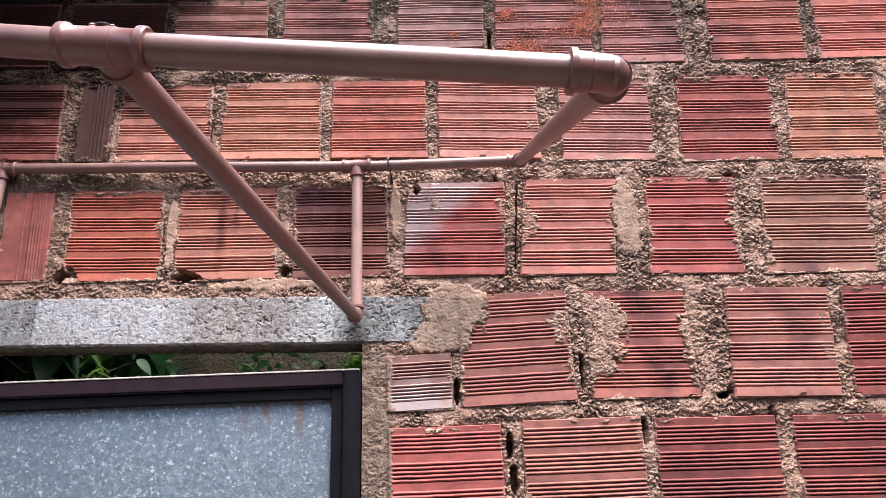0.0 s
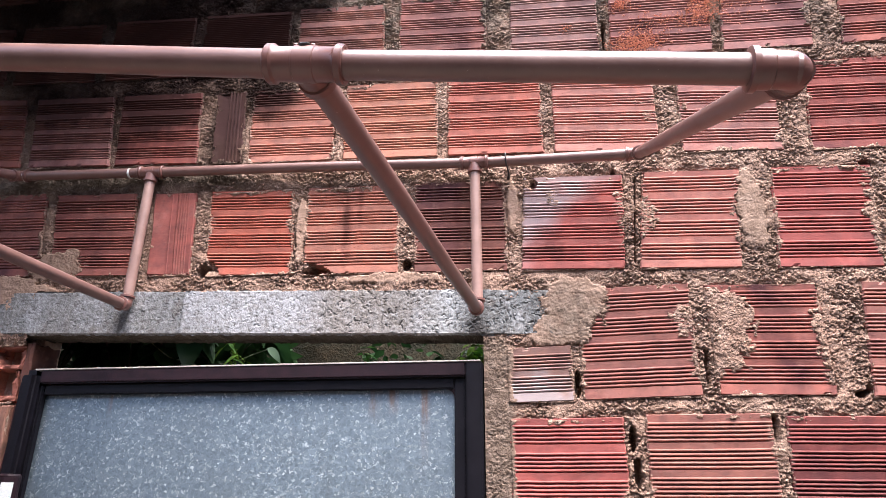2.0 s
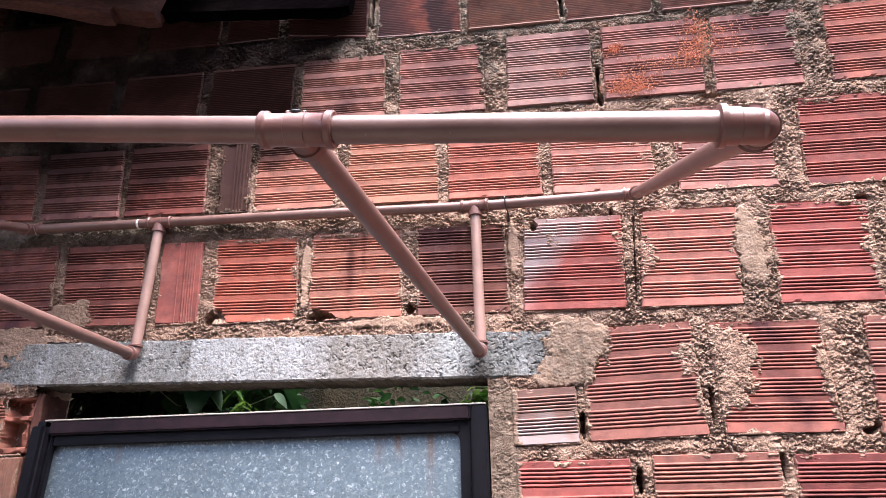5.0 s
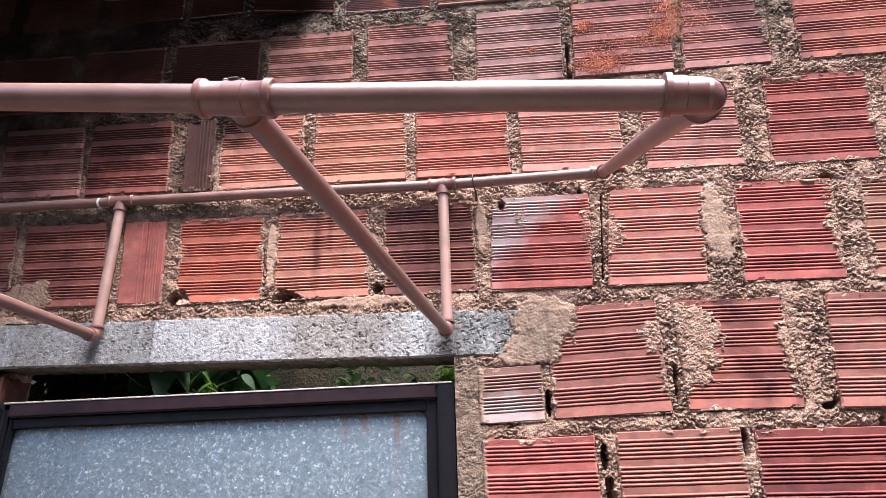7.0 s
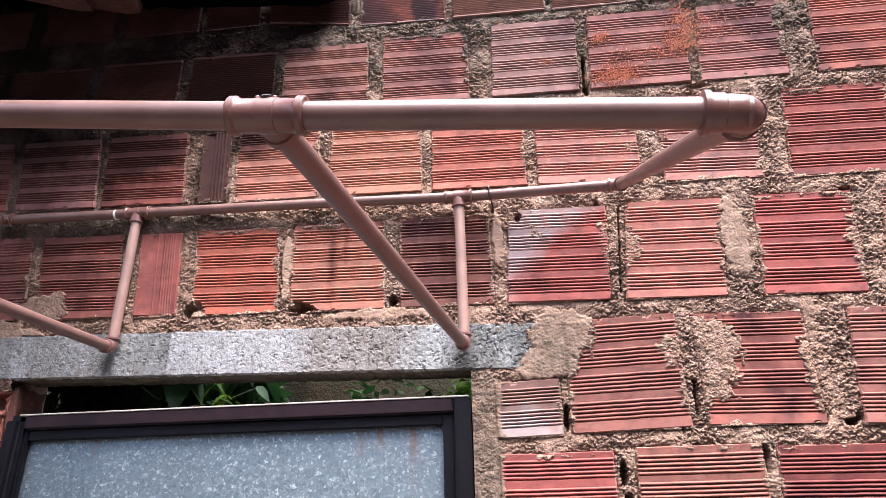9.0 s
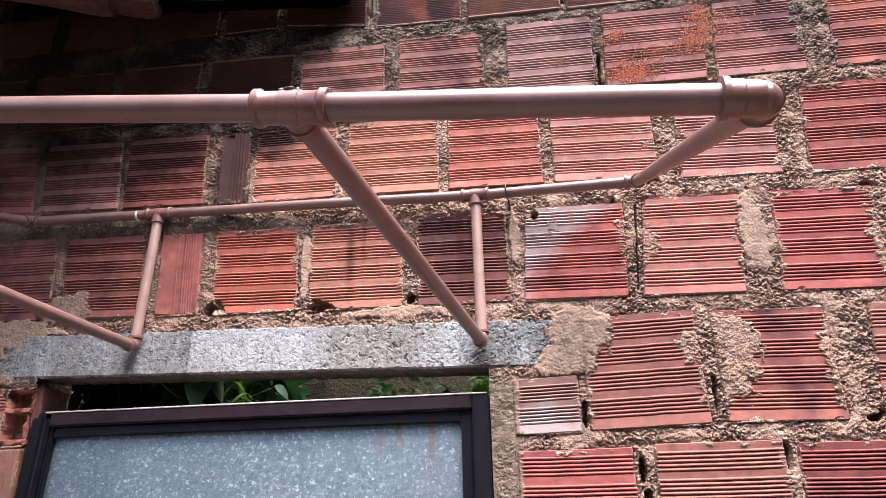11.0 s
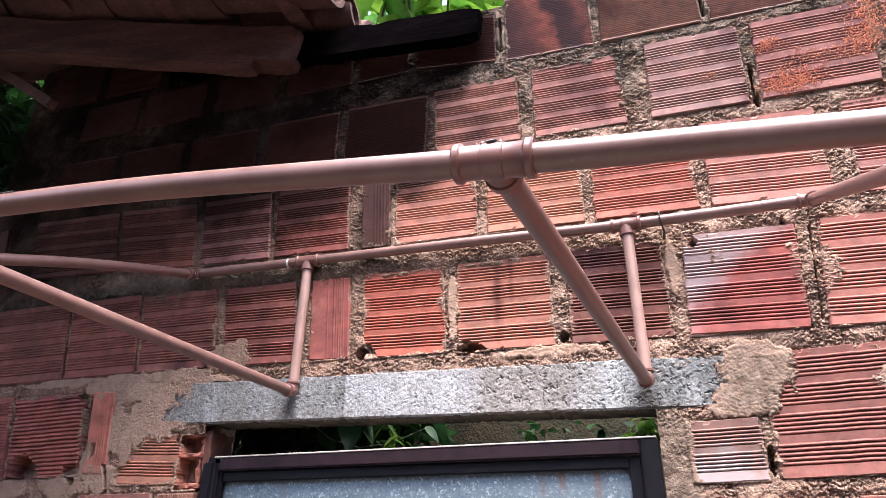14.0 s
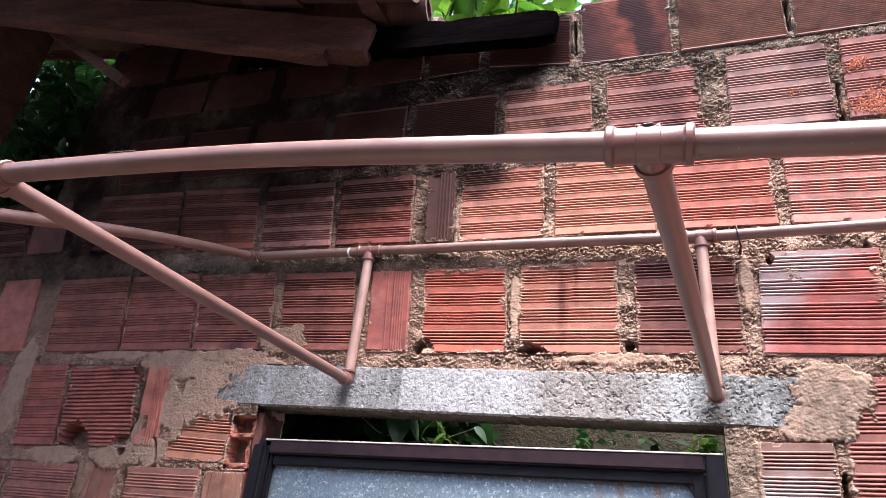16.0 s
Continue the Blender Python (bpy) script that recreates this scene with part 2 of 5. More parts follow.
def make_galvanised_material():
    m, nt, bs = material("galvanised_sheet")
    vec = world_coords(nt)
    warp = nt.nodes.new("ShaderNodeTexNoise")
    warp.inputs["Scale"].default_value = 150.0
    nt.links.new(vec, warp.inputs["Vector"])
    bent = node(nt, "ShaderNodeVectorMath", op="MULTIPLY_ADD")
    nt.links.new(warp.outputs["Color"], bent.inputs[0])
    bent.inputs[1].default_value = (0.014, 0.014, 0.014)
    nt.links.new(vec, bent.inputs[2])
    v = nt.nodes.new("ShaderNodeTexVoronoi")
    v.inputs["Scale"].default_value = 290.0
    nt.links.new(bent.outputs["Vector"], v.inputs["Vector"])
    sep = nt.nodes.new("ShaderNodeSeparateColor")
    nt.links.new(v.outputs["Color"], sep.inputs["Color"])
    spangle = ramp(nt, sep.outputs["Red"], [(0.0, (0.180, 0.228, 0.268)), (0.45, (0.245, 0.305, 0.352)), (0.82, (0.285, 0.350, 0.400)), (0.92, (0.42, 0.485, 0.525)), (1.0, (0.68, 0.74, 0.77))])
    cloud = noise_tex(nt, vec, 6.0, 5.0, 0.6, 0.4)
    c = mix(nt, ramp(nt, cloud, [(0.4, (0, 0, 0)), (0.7, (0.5, 0.5, 0.5))]), spangle, (0.22, 0.26, 0.29))
    run = noise_tex(nt, world_coords(nt, (1, 1, 0.05)), 60.0, 4.0, 0.6)
    c = mix(nt, ramp(nt, run, [(0.60, (0, 0, 0)), (0.74, (0.45, 0.45, 0.45))]), c, (0.17, 0.20, 0.22))
    sep2 = nt.nodes.new("ShaderNodeSeparateXYZ")
    nt.links.new(vec, sep2.inputs[0])
    # short rust runs from under the top bead
    drip = ramp(nt, noise_tex(nt, world_coords(nt, (1, 1, 0.15)), 90.0, 3.0, 0.65), [(0.36, (0.15, 0.15, 0.15)), (0.60, (1.0, 1.0, 1.0))])
    for cx, half, length, depth in ((-0.308, 0.016, 0.065, 0.80), (-0.275, 0.014, 0.055, 0.70), (-0.218, 0.008, 0.075, 0.85), (-0.216, 0.011, 0.170, 0.30), (-0.820, 0.007, 0.050, 0.45)):
        away = node(nt, "ShaderNodeMath", op="SUBTRACT")
        nt.links.new(sep2.outputs["X"], away.inputs[0])
        away.inputs[1].default_value = cx
        side = node(nt, "ShaderNodeMath", op="ABSOLUTE")
        nt.links.new(away.outputs[0], side.inputs[0])
        spots = []
        for value, lo, hi, top in ((side.outputs[0], half, 0.2 * half, depth), (sep2.outputs["Z"], 2.002 - length, 2.002 - 0.2 * length, 1.0)):
            mr = nt.nodes.new("ShaderNodeMapRange")
            mr.interpolation_type = "SMOOTHSTEP"
            mr.inputs["From Min"].default_value, mr.inputs["From Max"].default_value = lo, hi
            mr.inputs["To Max"].default_value = top
            nt.links.new(value, mr.inputs["Value"])
            spots.append(mr.outputs["Result"])
        rust = mix(nt, 1.0, mix(nt, 1.0, spots[0], spots[1], "MULTIPLY"), drip, "MULTIPLY")
        c = mix(nt, rust, c, (0.27, 0.125, 0.060))
    nt.links.new(c, bs.inputs["Base Color"])
    bs.inputs["Metallic"].default_value = 0.85
    nt.links.new(ramp(nt, sep.outputs["Green"], [(0.0, (0.38, 0.38, 0.38)), (1.0, (0.62, 0.62, 0.62))]), bs.inputs["Roughness"])
    bump(nt, bs, sep.outputs["Blue"], 0.22, 0.0008)
    return m


def make_plain(name, low, high, rough=0.6, scale=30.0, strength=0.3, metal=0.0, stretch=(1, 1, 1), distance=0.002, spec=0.4):
    m, nt, bs = material(name)
    vec = world_coords(nt, stretch)
    n1 = noise_tex(nt, vec, scale, 6.0, 0.62, 0.4)
    n2 = noise_tex(nt, vec, scale * 11, 3.0, 0.6)
    c = ramp(nt, n1, [(0.32, low), (0.68, high)])
    c = mix(nt, ramp(nt, n2, [(0.4, (0.5, 0.5, 0.5)), (0.6, (0, 0, 0))]), c, tuple(0.6 * v for v in low))
    nt.links.new(c, bs.inputs["Base Color"])
    bs.inputs["Roughness"].default_value = rough
    bs.inputs["Metallic"].default_value = metal
    bs.inputs["Specular IOR Level"].default_value = spec
    nrm = bump(nt, bs, n1, strength, distance * 2)
    bump(nt, bs, n2, strength, distance, nrm)
    return m


def make_leaf_material(name, low, high):
    m, nt, bs = material(name)
    info = nt.nodes.new("ShaderNodeObjectInfo")
    geo = nt.nodes.new("ShaderNodeNewGeometry")
    add = nt.nodes.new("ShaderNodeMath")
    add.operation = "ADD"
    nt.links.new(info.outputs["Random"], add.inputs[0])
    nt.links.new(geo.outputs["Random Per Island"], add.inputs[1])
    frac = nt.nodes.new("ShaderNodeMath")
    frac.operation = "FRACT"
    nt.links.new(add.outputs[0], frac.inputs[0])
    c = ramp(nt, frac.outputs[0], [(0.0, low), (1.0, high)])
    n = noise_tex(nt, world_coords(nt), 40.0, 4.0)
    c = mix(nt, ramp(nt, n, [(0.45, (0, 0, 0)), (0.7, (0.5, 0.5, 0.5))]), c, tuple(0.6 * v for v in low))
    nt.links.new(c, bs.inputs["Base Color"])
    bs.inputs["Roughness"].default_value = 0.55
    bs.inputs["Specular IOR Level"].default_value = 0.3
    tr = nt.nodes.new("ShaderNodeBsdfTranslucent")
    nt.links.new(c, tr.inputs["Color"])
    ms = nt.nodes.new("ShaderNodeMixShader")
    ms.inputs["Fac"].default_value = 0.4
    out = nt.nodes["Material Output"]
    nt.links.new(bs.outputs["BSDF"], ms.inputs[1])
    nt.links.new(tr.outputs["BSDF"], ms.inputs[2])
    nt.links.new(ms.outputs["Shader"], out.inputs["Surface"])
    return m


def make_lintel_material():
    m, nt, bs = material("limewashed_concrete")
    vec = world_coords(nt)
    runs = noise_tex(nt, world_coords(nt, (1, 1, 0.3)), 16.0, 5.0, 0.65, 0.3)
    mid = noise_tex(nt, vec, 130.0, 4.0, 0.7)
    sand = noise_tex(nt, vec, 380.0, 2.0, 0.7)
    sep = nt.nodes.new("ShaderNodeSeparateXYZ")
    nt.links.new(vec, sep.inputs[0])
    along = nt.nodes.new("ShaderNodeMapRange")
    along.inputs["From Min"].default_value, along.inputs["From Max"].default_value = -1.1, 0.02
    nt.links.new(sep.outputs["X"], along.inputs["Value"])
    c = ramp(nt, along.outputs["Result"], [(0.0, (0.178, 0.176, 0.174)), (0.22, (0.182, 0.182, 0.184)), (0.31, (0.162, 0.161, 0.161)), (0.364, (0.141, 0.141, 0.144)), (0.372, (0.285, 0.285, 0.296)), (0.58, (0.285, 0.281, 0.290)), (0.64, (0.215, 0.190, 0.175)),
                                           (0.77, (0.185, 0.169, 0.159)), (0.83, (0.33, 0.335, 0.335)), (0.88, (0.133, 0.135, 0.135)), (1.0, (0.111, 0.116, 0.118))])
    stain = noise_tex(nt, vec, 38.0, 6.0, 0.7, 0.6)
    c = mix(nt, ramp(nt, stain, [(0.50, (0, 0, 0)), (0.66, (0.55, 0.55, 0.55))]), c, (0.145, 0.122, 0.105))
    c = mix(nt, ramp(nt, runs, [(0.35, (0.6, 0.6, 0.6)), (0.5, (0, 0, 0))]), c, (0.17, 0.155, 0.145))
    c = mix(nt, ramp(nt, runs, [(0.52, (0, 0, 0)), (0.68, (0.45, 0.45, 0.45))]), c, (0.38, 0.38, 0.39))
    c = mix(nt, ramp(nt, mid, [(0.54, (0, 0, 0)), (0.66, (0.4, 0.4, 0.4))]), c, (0.42, 0.42, 0.425))
    c = mix(nt, ramp(nt, mid, [(0.36, (0.75, 0.75, 0.75)), (0.47, (0, 0, 0))]), c, (0.075, 0.066, 0.062))
    c = mix(nt, ramp(nt, sand, [(0.34, (0.6, 0.6, 0.6)), (0.46, (0, 0, 0))]), c, (0.14, 0.13, 0.125))
    # a soft dark smudge below each pipe foot
    for cx, cz in ((-0.815, 2.135), (-0.122, 2.108)):
        spot = nt.nodes.new("ShaderNodeMapping")
        spot.vector_type = "POINT"
        spot.inputs["Location"].default_value = (-cx / 0.022, 0, -cz / 0.030)
        spot.inputs["Scale"].default_value = (1 / 0.022, 0, 1 / 0.030)
        nt.links.new(vec, spot.inputs["Vector"])
        length = nt.nodes.new("ShaderNodeVectorMath")
        length.operation = "LENGTH"
        nt.links.new(spot.outputs["Vector"], length.inputs[0])
        c = mix(nt, ramp(nt, length.outputs["Value"], [(0.25, (0.75, 0.75, 0.75)), (1.0, (0, 0, 0))]), c, (0.07, 0.06, 0.055))
    nt.links.new(c, bs.inputs["Base Color"])
    bs.inputs["Roughness"].default_value = 0.95
    bs.inputs["Specular IOR Level"].default_value = 0.15
    n2 = bump(nt, bs, mid, 0.6, 0.003)
    bump(nt, bs, sand, 0.5, 0.0014, n2)
    return m


CLAY = make_brick_material()
MORTAR = make_mortar_material()
CONCRETE = make_lintel_material()
PVC = make_pvc_material("brown_pvc", (0.125, 0.066, 0.056), (0.165, 0.089, 0.077), 0.30)
PALE_PVC = make_pvc_material("pale_pvc", (0.215, 0.125, 0.102), (0.285, 0.168, 0.140), 0.42)
FITTING = make_pvc_material("moulded_pvc", (0.120, 0.052, 0.043), (0.160, 0.074, 0.062), 0.26)
ZINC = make_galvanised_material()
FRAME_PAINT = make_plain("dark_oxide_paint", (0.0110, 0.0058, 0.0082), (0.027, 0.0125, 0.0165), 0.42, 40.0, 0.12, spec=0.22)
STILE_PAINT = make_plain("blue_black_paint", (0.0042, 0.0036, 0.0058), (0.0100, 0.0086, 0.0122), 0.42, 40.0, 0.12, spec=0.20)
BARE_EDGE = make_plain("worn_steel_edge", (0.30, 0.27, 0.24), (0.52, 0.49, 0.45), 0.5, 80.0, 0.3)
OLD_WOOD = make_plain("old_rough_wood", (0.050, 0.020, 0.016), (0.150, 0.062, 0.050), 0.85, 26.0, 0.6, stretch=(0.12, 1, 1), distance=0.004)
# Blacker than the wood itself: the board's shade is in this colour.
BLACK_WOOD = make_plain("shade_black_board", (0.0014, 0.0011, 0.0013), (0.0042, 0.0030, 0.0033), 0.95, 22.0, 0.6, stretch=(0.15, 1, 1), distance=0.0015, spec=0.0)
ROOF_CLAY = make_plain("old_clay_tile", (0.055, 0.023, 0.018), (0.125, 0.055, 0.041), 0.9, 14.0, 0.5, distance=0.003)
EARTH = make_plain("damp_earth", (0.035, 0.023, 0.012), (0.085, 0.058, 0.032), 0.95, 7.0, 0.4, distance=0.02)
# Bank soil toned down for the shade behind the wall; moss is its own.
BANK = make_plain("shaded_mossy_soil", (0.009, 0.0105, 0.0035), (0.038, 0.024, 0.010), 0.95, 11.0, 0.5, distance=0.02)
SLAB = make_plain("cement_floor", (0.11, 0.10, 0.09), (0.18, 0.165, 0.15), 0.9, 5.0, 0.4, distance=0.004)
# Dark concrete that holds shade: the lintel's underside and the west wall.
SHADE_CONCRETE = make_plain("shade_dark_concrete", (0.050, 0.038, 0.030), (0.13, 0.105, 0.085), 0.95, 30.0, 0.5, distance=0.003, spec=0.1)
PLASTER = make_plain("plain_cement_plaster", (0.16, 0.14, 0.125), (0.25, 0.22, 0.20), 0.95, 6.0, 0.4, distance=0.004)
WIRE = make_plain("dark_wire", (0.02, 0.018, 0.018), (0.05, 0.04, 0.04), 0.5, 90.0, 0.2)
WHITE_TAPE = make_plain("white_tape", (0.70, 0.70, 0.68), (0.82, 0.82, 0.80), 0.5, 60.0, 0.1)
CRUMB = make_plain("orange_crumbs", (0.54, 0.180, 0.105), (0.84, 0.46, 0.33), 0.9, 300.0, 0.2)
BARK = make_plain("bark", (0.05, 0.04, 0.03), (0.13, 0.10, 0.07), 0.9, 40.0, 0.7, distance=0.004)
# Leaf greens from sunlit to deep shade: the light is in these colours.
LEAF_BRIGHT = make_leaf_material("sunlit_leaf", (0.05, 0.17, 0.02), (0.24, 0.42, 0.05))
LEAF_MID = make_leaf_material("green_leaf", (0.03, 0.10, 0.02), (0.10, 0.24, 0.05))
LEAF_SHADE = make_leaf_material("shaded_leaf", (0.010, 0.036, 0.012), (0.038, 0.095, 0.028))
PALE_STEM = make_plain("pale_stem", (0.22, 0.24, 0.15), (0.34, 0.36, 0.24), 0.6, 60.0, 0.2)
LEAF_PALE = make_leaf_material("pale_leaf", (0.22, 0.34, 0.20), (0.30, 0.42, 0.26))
LEAF_DARK = make_leaf_material("deep_shade_leaf", (0.008, 0.032, 0.010), (0.035, 0.10, 0.022))

# ---------------------------------------------------------------- tools


def link_mesh(name, mesh, mat, parent=None, label=""):
    ob = new(name, mesh)
    if mat is not None and not mesh.materials:
        mesh.materials.append(mat)
    if parent is not None:
        ob.parent = parent
    if label:
        ob["label"] = label
    return ob


def part(name, bm, mat, parent=None, label="", smooth=False):
    mesh = bpy.data.meshes.new(name)
    bmesh.ops.recalc_face_normals(bm, faces=bm.faces)
    bm.to_mesh(mesh)
    bm.free()
    if smooth:
        mesh.shade_smooth()
        mesh.set_sharp_from_angle(angle=radians(38))
    return link_mesh(name, mesh, mat, parent, label)


def box(bm, x0, x1, y0, y1, z0, z1, m=None):
    vs = [bm.verts.new(Vector((x, y, z)) if m is None else m @ Vector((x, y, z))) for z in (z0, z1) for y in (y0, y1) for x in (x0, x1)]
    for q in ((0, 2, 3, 1), (4, 5, 7, 6), (0, 1, 5, 4), (2, 6, 7, 3), (0, 4, 6, 2), (1, 3, 7, 5)):
        bm.faces.new([vs[i] for i in q])
    return vs


def bevelled_box(x0, x1, y0, y1, z0, z1, r=0.003, seg=2):
    bm = bmesh.new()
    box(bm, x0, x1, y0, y1, z0, z1)
    bmesh.ops.bevel(bm, geom=bm.edges[:], offset=r, segments=seg, affect="EDGES")
    return bm


def frames_along(points):
    """Unit direction, and two normals, at each point of a line."""
    out = []
    side = None
    for i, p in enumerate(points):
        d = (points[min(i + 1, len(points) - 1)] - points[max(i - 1, 0)]).normalized()
        if side is None:
            side = d.orthogonal().normalized()
        side = (side - d * side.dot(d)).normalized()
        out.append((d, side, d.cross(side)))
    return out


def tube(bm, points, radii, sides=24, caps=True):
    """A round tube through the points, with a radius at each."""
    points = [Vector(p) for p in points]
    rings = []
    for p, r, (d, a, b) in zip(points, radii, frames_along(points)):
        rings.append([bm.verts.new(p + r * (math.cos(t) * a + math.sin(t) * b)) for t in (2 * math.pi * k / sides for k in range(sides))])
    for r0, r1 in zip(rings, rings[1:]):
        for k in range(sides):
            bm.faces.new((r0[k], r0[(k + 1) % sides], r1[(k + 1) % sides], r1[k]))
    if caps:
        bm.faces.new(rings[0][::-1])
        bm.faces.new(rings[-1])
    return rings


def sleeve(bm, a, b, r, lip=0.0019, lip_len=0.0062):
    """A pipe socket from a to b with a thicker lip at both ends."""
    a, b = Vector(a), Vector(b)
    length = (b - a).length
    d = (b - a) / length
    prof = [(0, r + lip * 0.4), (0.0012, r + lip), (lip_len - 0.0012, r + lip), (lip_len, r + lip * 0.3), (lip_len + 0.001, r),
            (0.36 * length, r), (0.37 * length, r + 0.0007), (0.63 * length, r + 0.0007), (0.64 * length, r), (length - lip_len - 0.001, r), (length - lip_len, r + lip * 0.3), (length - lip_len + 0.0012, r + lip), (length - 0.0012, r + lip), (length, r + lip * 0.4)]
    tube(bm, [a + d * s for s, _ in prof], [q for _, q in prof])


def lattice_noise(x, y, seed):
    """Gradient noise, about -1 to 1."""
    xi, yi = np.floor(x).astype(np.int64), np.floor(y).astype(np.int64)
    fx, fy = x - xi, y - yi
    u, v = fx * fx * fx * (fx * (fx * 6 - 15) + 10), fy * fy * fy * (fy * (fy * 6 - 15) + 10)
    angles = np.linspace(0, 2 * math.pi, 256, endpoint=False)
    gx, gy = np.cos(angles), np.sin(angles)

    def dot(i, j, dx, dy):
        n = (i * 374761393 + j * 668265263 + seed * 974634777) & 0x7FFFFFFF
        n = ((n ^ (n >> 13)) * 1274126177) & 0x7FFFFFFF
        k = (n ^ (n >> 16)) & 255
        return gx[k] * dx + gy[k] * dy

    a = dot(xi, yi, fx, fy) * (1 - u) + dot(xi + 1, yi, fx - 1, fy) * u
    c = dot(xi, yi + 1, fx, fy - 1) * (1 - u) + dot(xi + 1, yi + 1, fx - 1, fy - 1) * u
    return (a * (1 - v) + c * v) * 1.5


def fbm(x, y, scale, octaves=4, seed=0):
    """Fractal noise from -1 to 1."""
    total, amp, norm = 0.0, 1.0, 0.0
    for k in range(octaves):
        total = total + amp * lattice_noise(x * scale + 17.3 * k, y * scale - 9.1 * k, seed + k)
        norm += amp
        scale *= 2.03
        amp *= 0.55
    return total / norm * 1.5


def crumble(x, y, scale, seed):
    """Lumps with narrow winding cracks between them, 0 in the cracks to about 1."""
    wx = x + 0.55 / scale * lattice_noise(x * scale * 0.7, y * scale * 0.7, seed + 1) + 0.2 / scale * lattice_noise(x * scale * 2.1, y * scale * 2.1, seed + 2)
    wy = y + 0.55 / scale * lattice_noise(x * scale * 0.7 + 31, y * scale * 0.7, seed + 3) + 0.2 / scale * lattice_noise(x * scale * 2.1 + 7, y * scale * 2.1, seed + 4)
    return np.minimum(np.abs(lattice_noise(wx * scale * 0.65, wy * scale, seed)) * 2.2, 1.2) ** 0.6


def sheet(name, xs, zs, y, keep, mat, parent, label="", kind="", marks=(), droop=0.0):
    """A relief in the wall's plane: y is an array over zs and xs; cells that are not kept are left out."""
    nz, nx = y.shape
    X, Z = np.meshgrid(xs, zs)
    co = np.stack([X, y, Z - droop], -1).reshape(-1, 3).astype(np.float32)
    idx = np.arange(nz * nx).reshape(nz, nx)
    cell = keep[:-1, :-1] & keep[1:, :-1] & keep[:-1, 1:] & keep[1:, 1:]
    q = np.stack([idx[:-1, :-1], idx[:-1, 1:], idx[1:, 1:], idx[1:, :-1]], -1)[cell]
    used = np.zeros(nz * nx, bool)
    used[q.ravel()] = True
    remap = np.cumsum(used) - 1
    q, co = remap[q], co[used]
    mesh = bpy.data.meshes.new(name)
    mesh.from_pydata(co, [], q)
    mesh.shade_smooth()
    for mark, values in marks:
        mesh.attributes.new(mark, "FLOAT", "POINT").data.foreach_set("value", values.astype(np.float32).ravel()[used])
    ob = link_mesh(name, mesh, mat, parent, label)
    if kind:
        ob["kind"] = kind
    return ob


# ---------------------------------------------------------------- the brick wall
FACE = 1.25      # the plane of the brick faces
BACK = 1.345
wall = part("wall_north", bmesh.new(), MORTAR)
tagged(wall, "unplastered wall of grooved red hollow bricks with rough sandy mortar", "wall", kind="structure")
bm = bmesh.new()
box(bm, -2.6, -1.0, FACE + 0.045, BACK, 0, 2.16)
box(bm, -0.106, 2.6, FACE + 0.045, BACK, 0, 2.16)
box(bm, -2.6, 2.6, FACE + 0.0455, BACK - 0.0005, 2.16, 2.71)
box(bm, -1.865, 2.6, FACE + 0.0452, BACK - 0.001, 2.71, 3.09)
box(bm, -1.862, -1.34, FACE + 0.0455, BACK - 0.0015, 3.09, 3.28)
core = bpy.data.meshes.new("wall_core")
bm.to_mesh(core)
bm.free()
core.materials.append(MORTAR)
wall.data = core

FLAME = (0.40, 0.122, 0.075)
ORANGE, RED, CRIMSON, BROWN, PINK, CORAL = (0.43, 0.180, 0.124), (0.41, 0.137, 0.100), (0.37, 0.108, 0.092), (0.30, 0.134, 0.106), (0.42, 0.183, 0.146), (0.42, 0.163, 0.124)
DEEP_BROWN, DARK, UMBER = (0.13, 0.06, 0.05), (0.17, 0.066, 0.052), (0.32, 0.110, 0.082)
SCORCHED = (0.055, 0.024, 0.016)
TAN = (0.27, 0.130, 0.090)
ROSE, MAROON = (0.305, 0.124, 0.097), (0.235, 0.070, 0.057)
# SHADY is the left bricks' red with the roof's shade mixed in.
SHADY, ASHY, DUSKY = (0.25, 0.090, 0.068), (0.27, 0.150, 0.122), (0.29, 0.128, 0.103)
bricks = []      # left, right, bottom, top, lean: for the mortar between them
rng = random.Random(7)
tint = random.Random(31)


def groove_profile(height, rows=4, fine=False, worn=1.0):
    """Heights and depths of a grooved face from its bottom to its top."""
    out = [(0.0, 0.003), (0.0012, 0.0)]
    group = (height - (0.010 if fine else 0.017)) / rows
    k = group / 0.0425
    count, pitch, deep = (1, group, 0.0048) if fine else (5, 0.0064 * k, 0.0010 + 0.0052 * worn)
    for n in range(rows):
        z = 0.004 + n * group if fine else n * group + (0.0160 + rng.uniform(-0.0015, 0.0015)) * k
        out.append((z, 0.0))
        for _ in range(count):
            g = 0.0021 if fine else 0.0019 * k
            out += [(z + 0.0003, deep - 0.0008), (z + g, deep), (z + g + 0.0004, 0.0014), (z + g + 0.0011, 0.0003), (z + g + 0.0020, 0.0),
                    (z + pitch - 0.0013, 0.0005), (z + pitch - 0.0005, 0.0016)]
            z += pitch
    out = [q for q in out if q[0] < height - 0.002]
    out = [q for n, q in enumerate(out) if n == 0 or q[0] > out[n - 1][0]]
    return out + [(height - 0.0012, 0.0), (height, 0.003)]


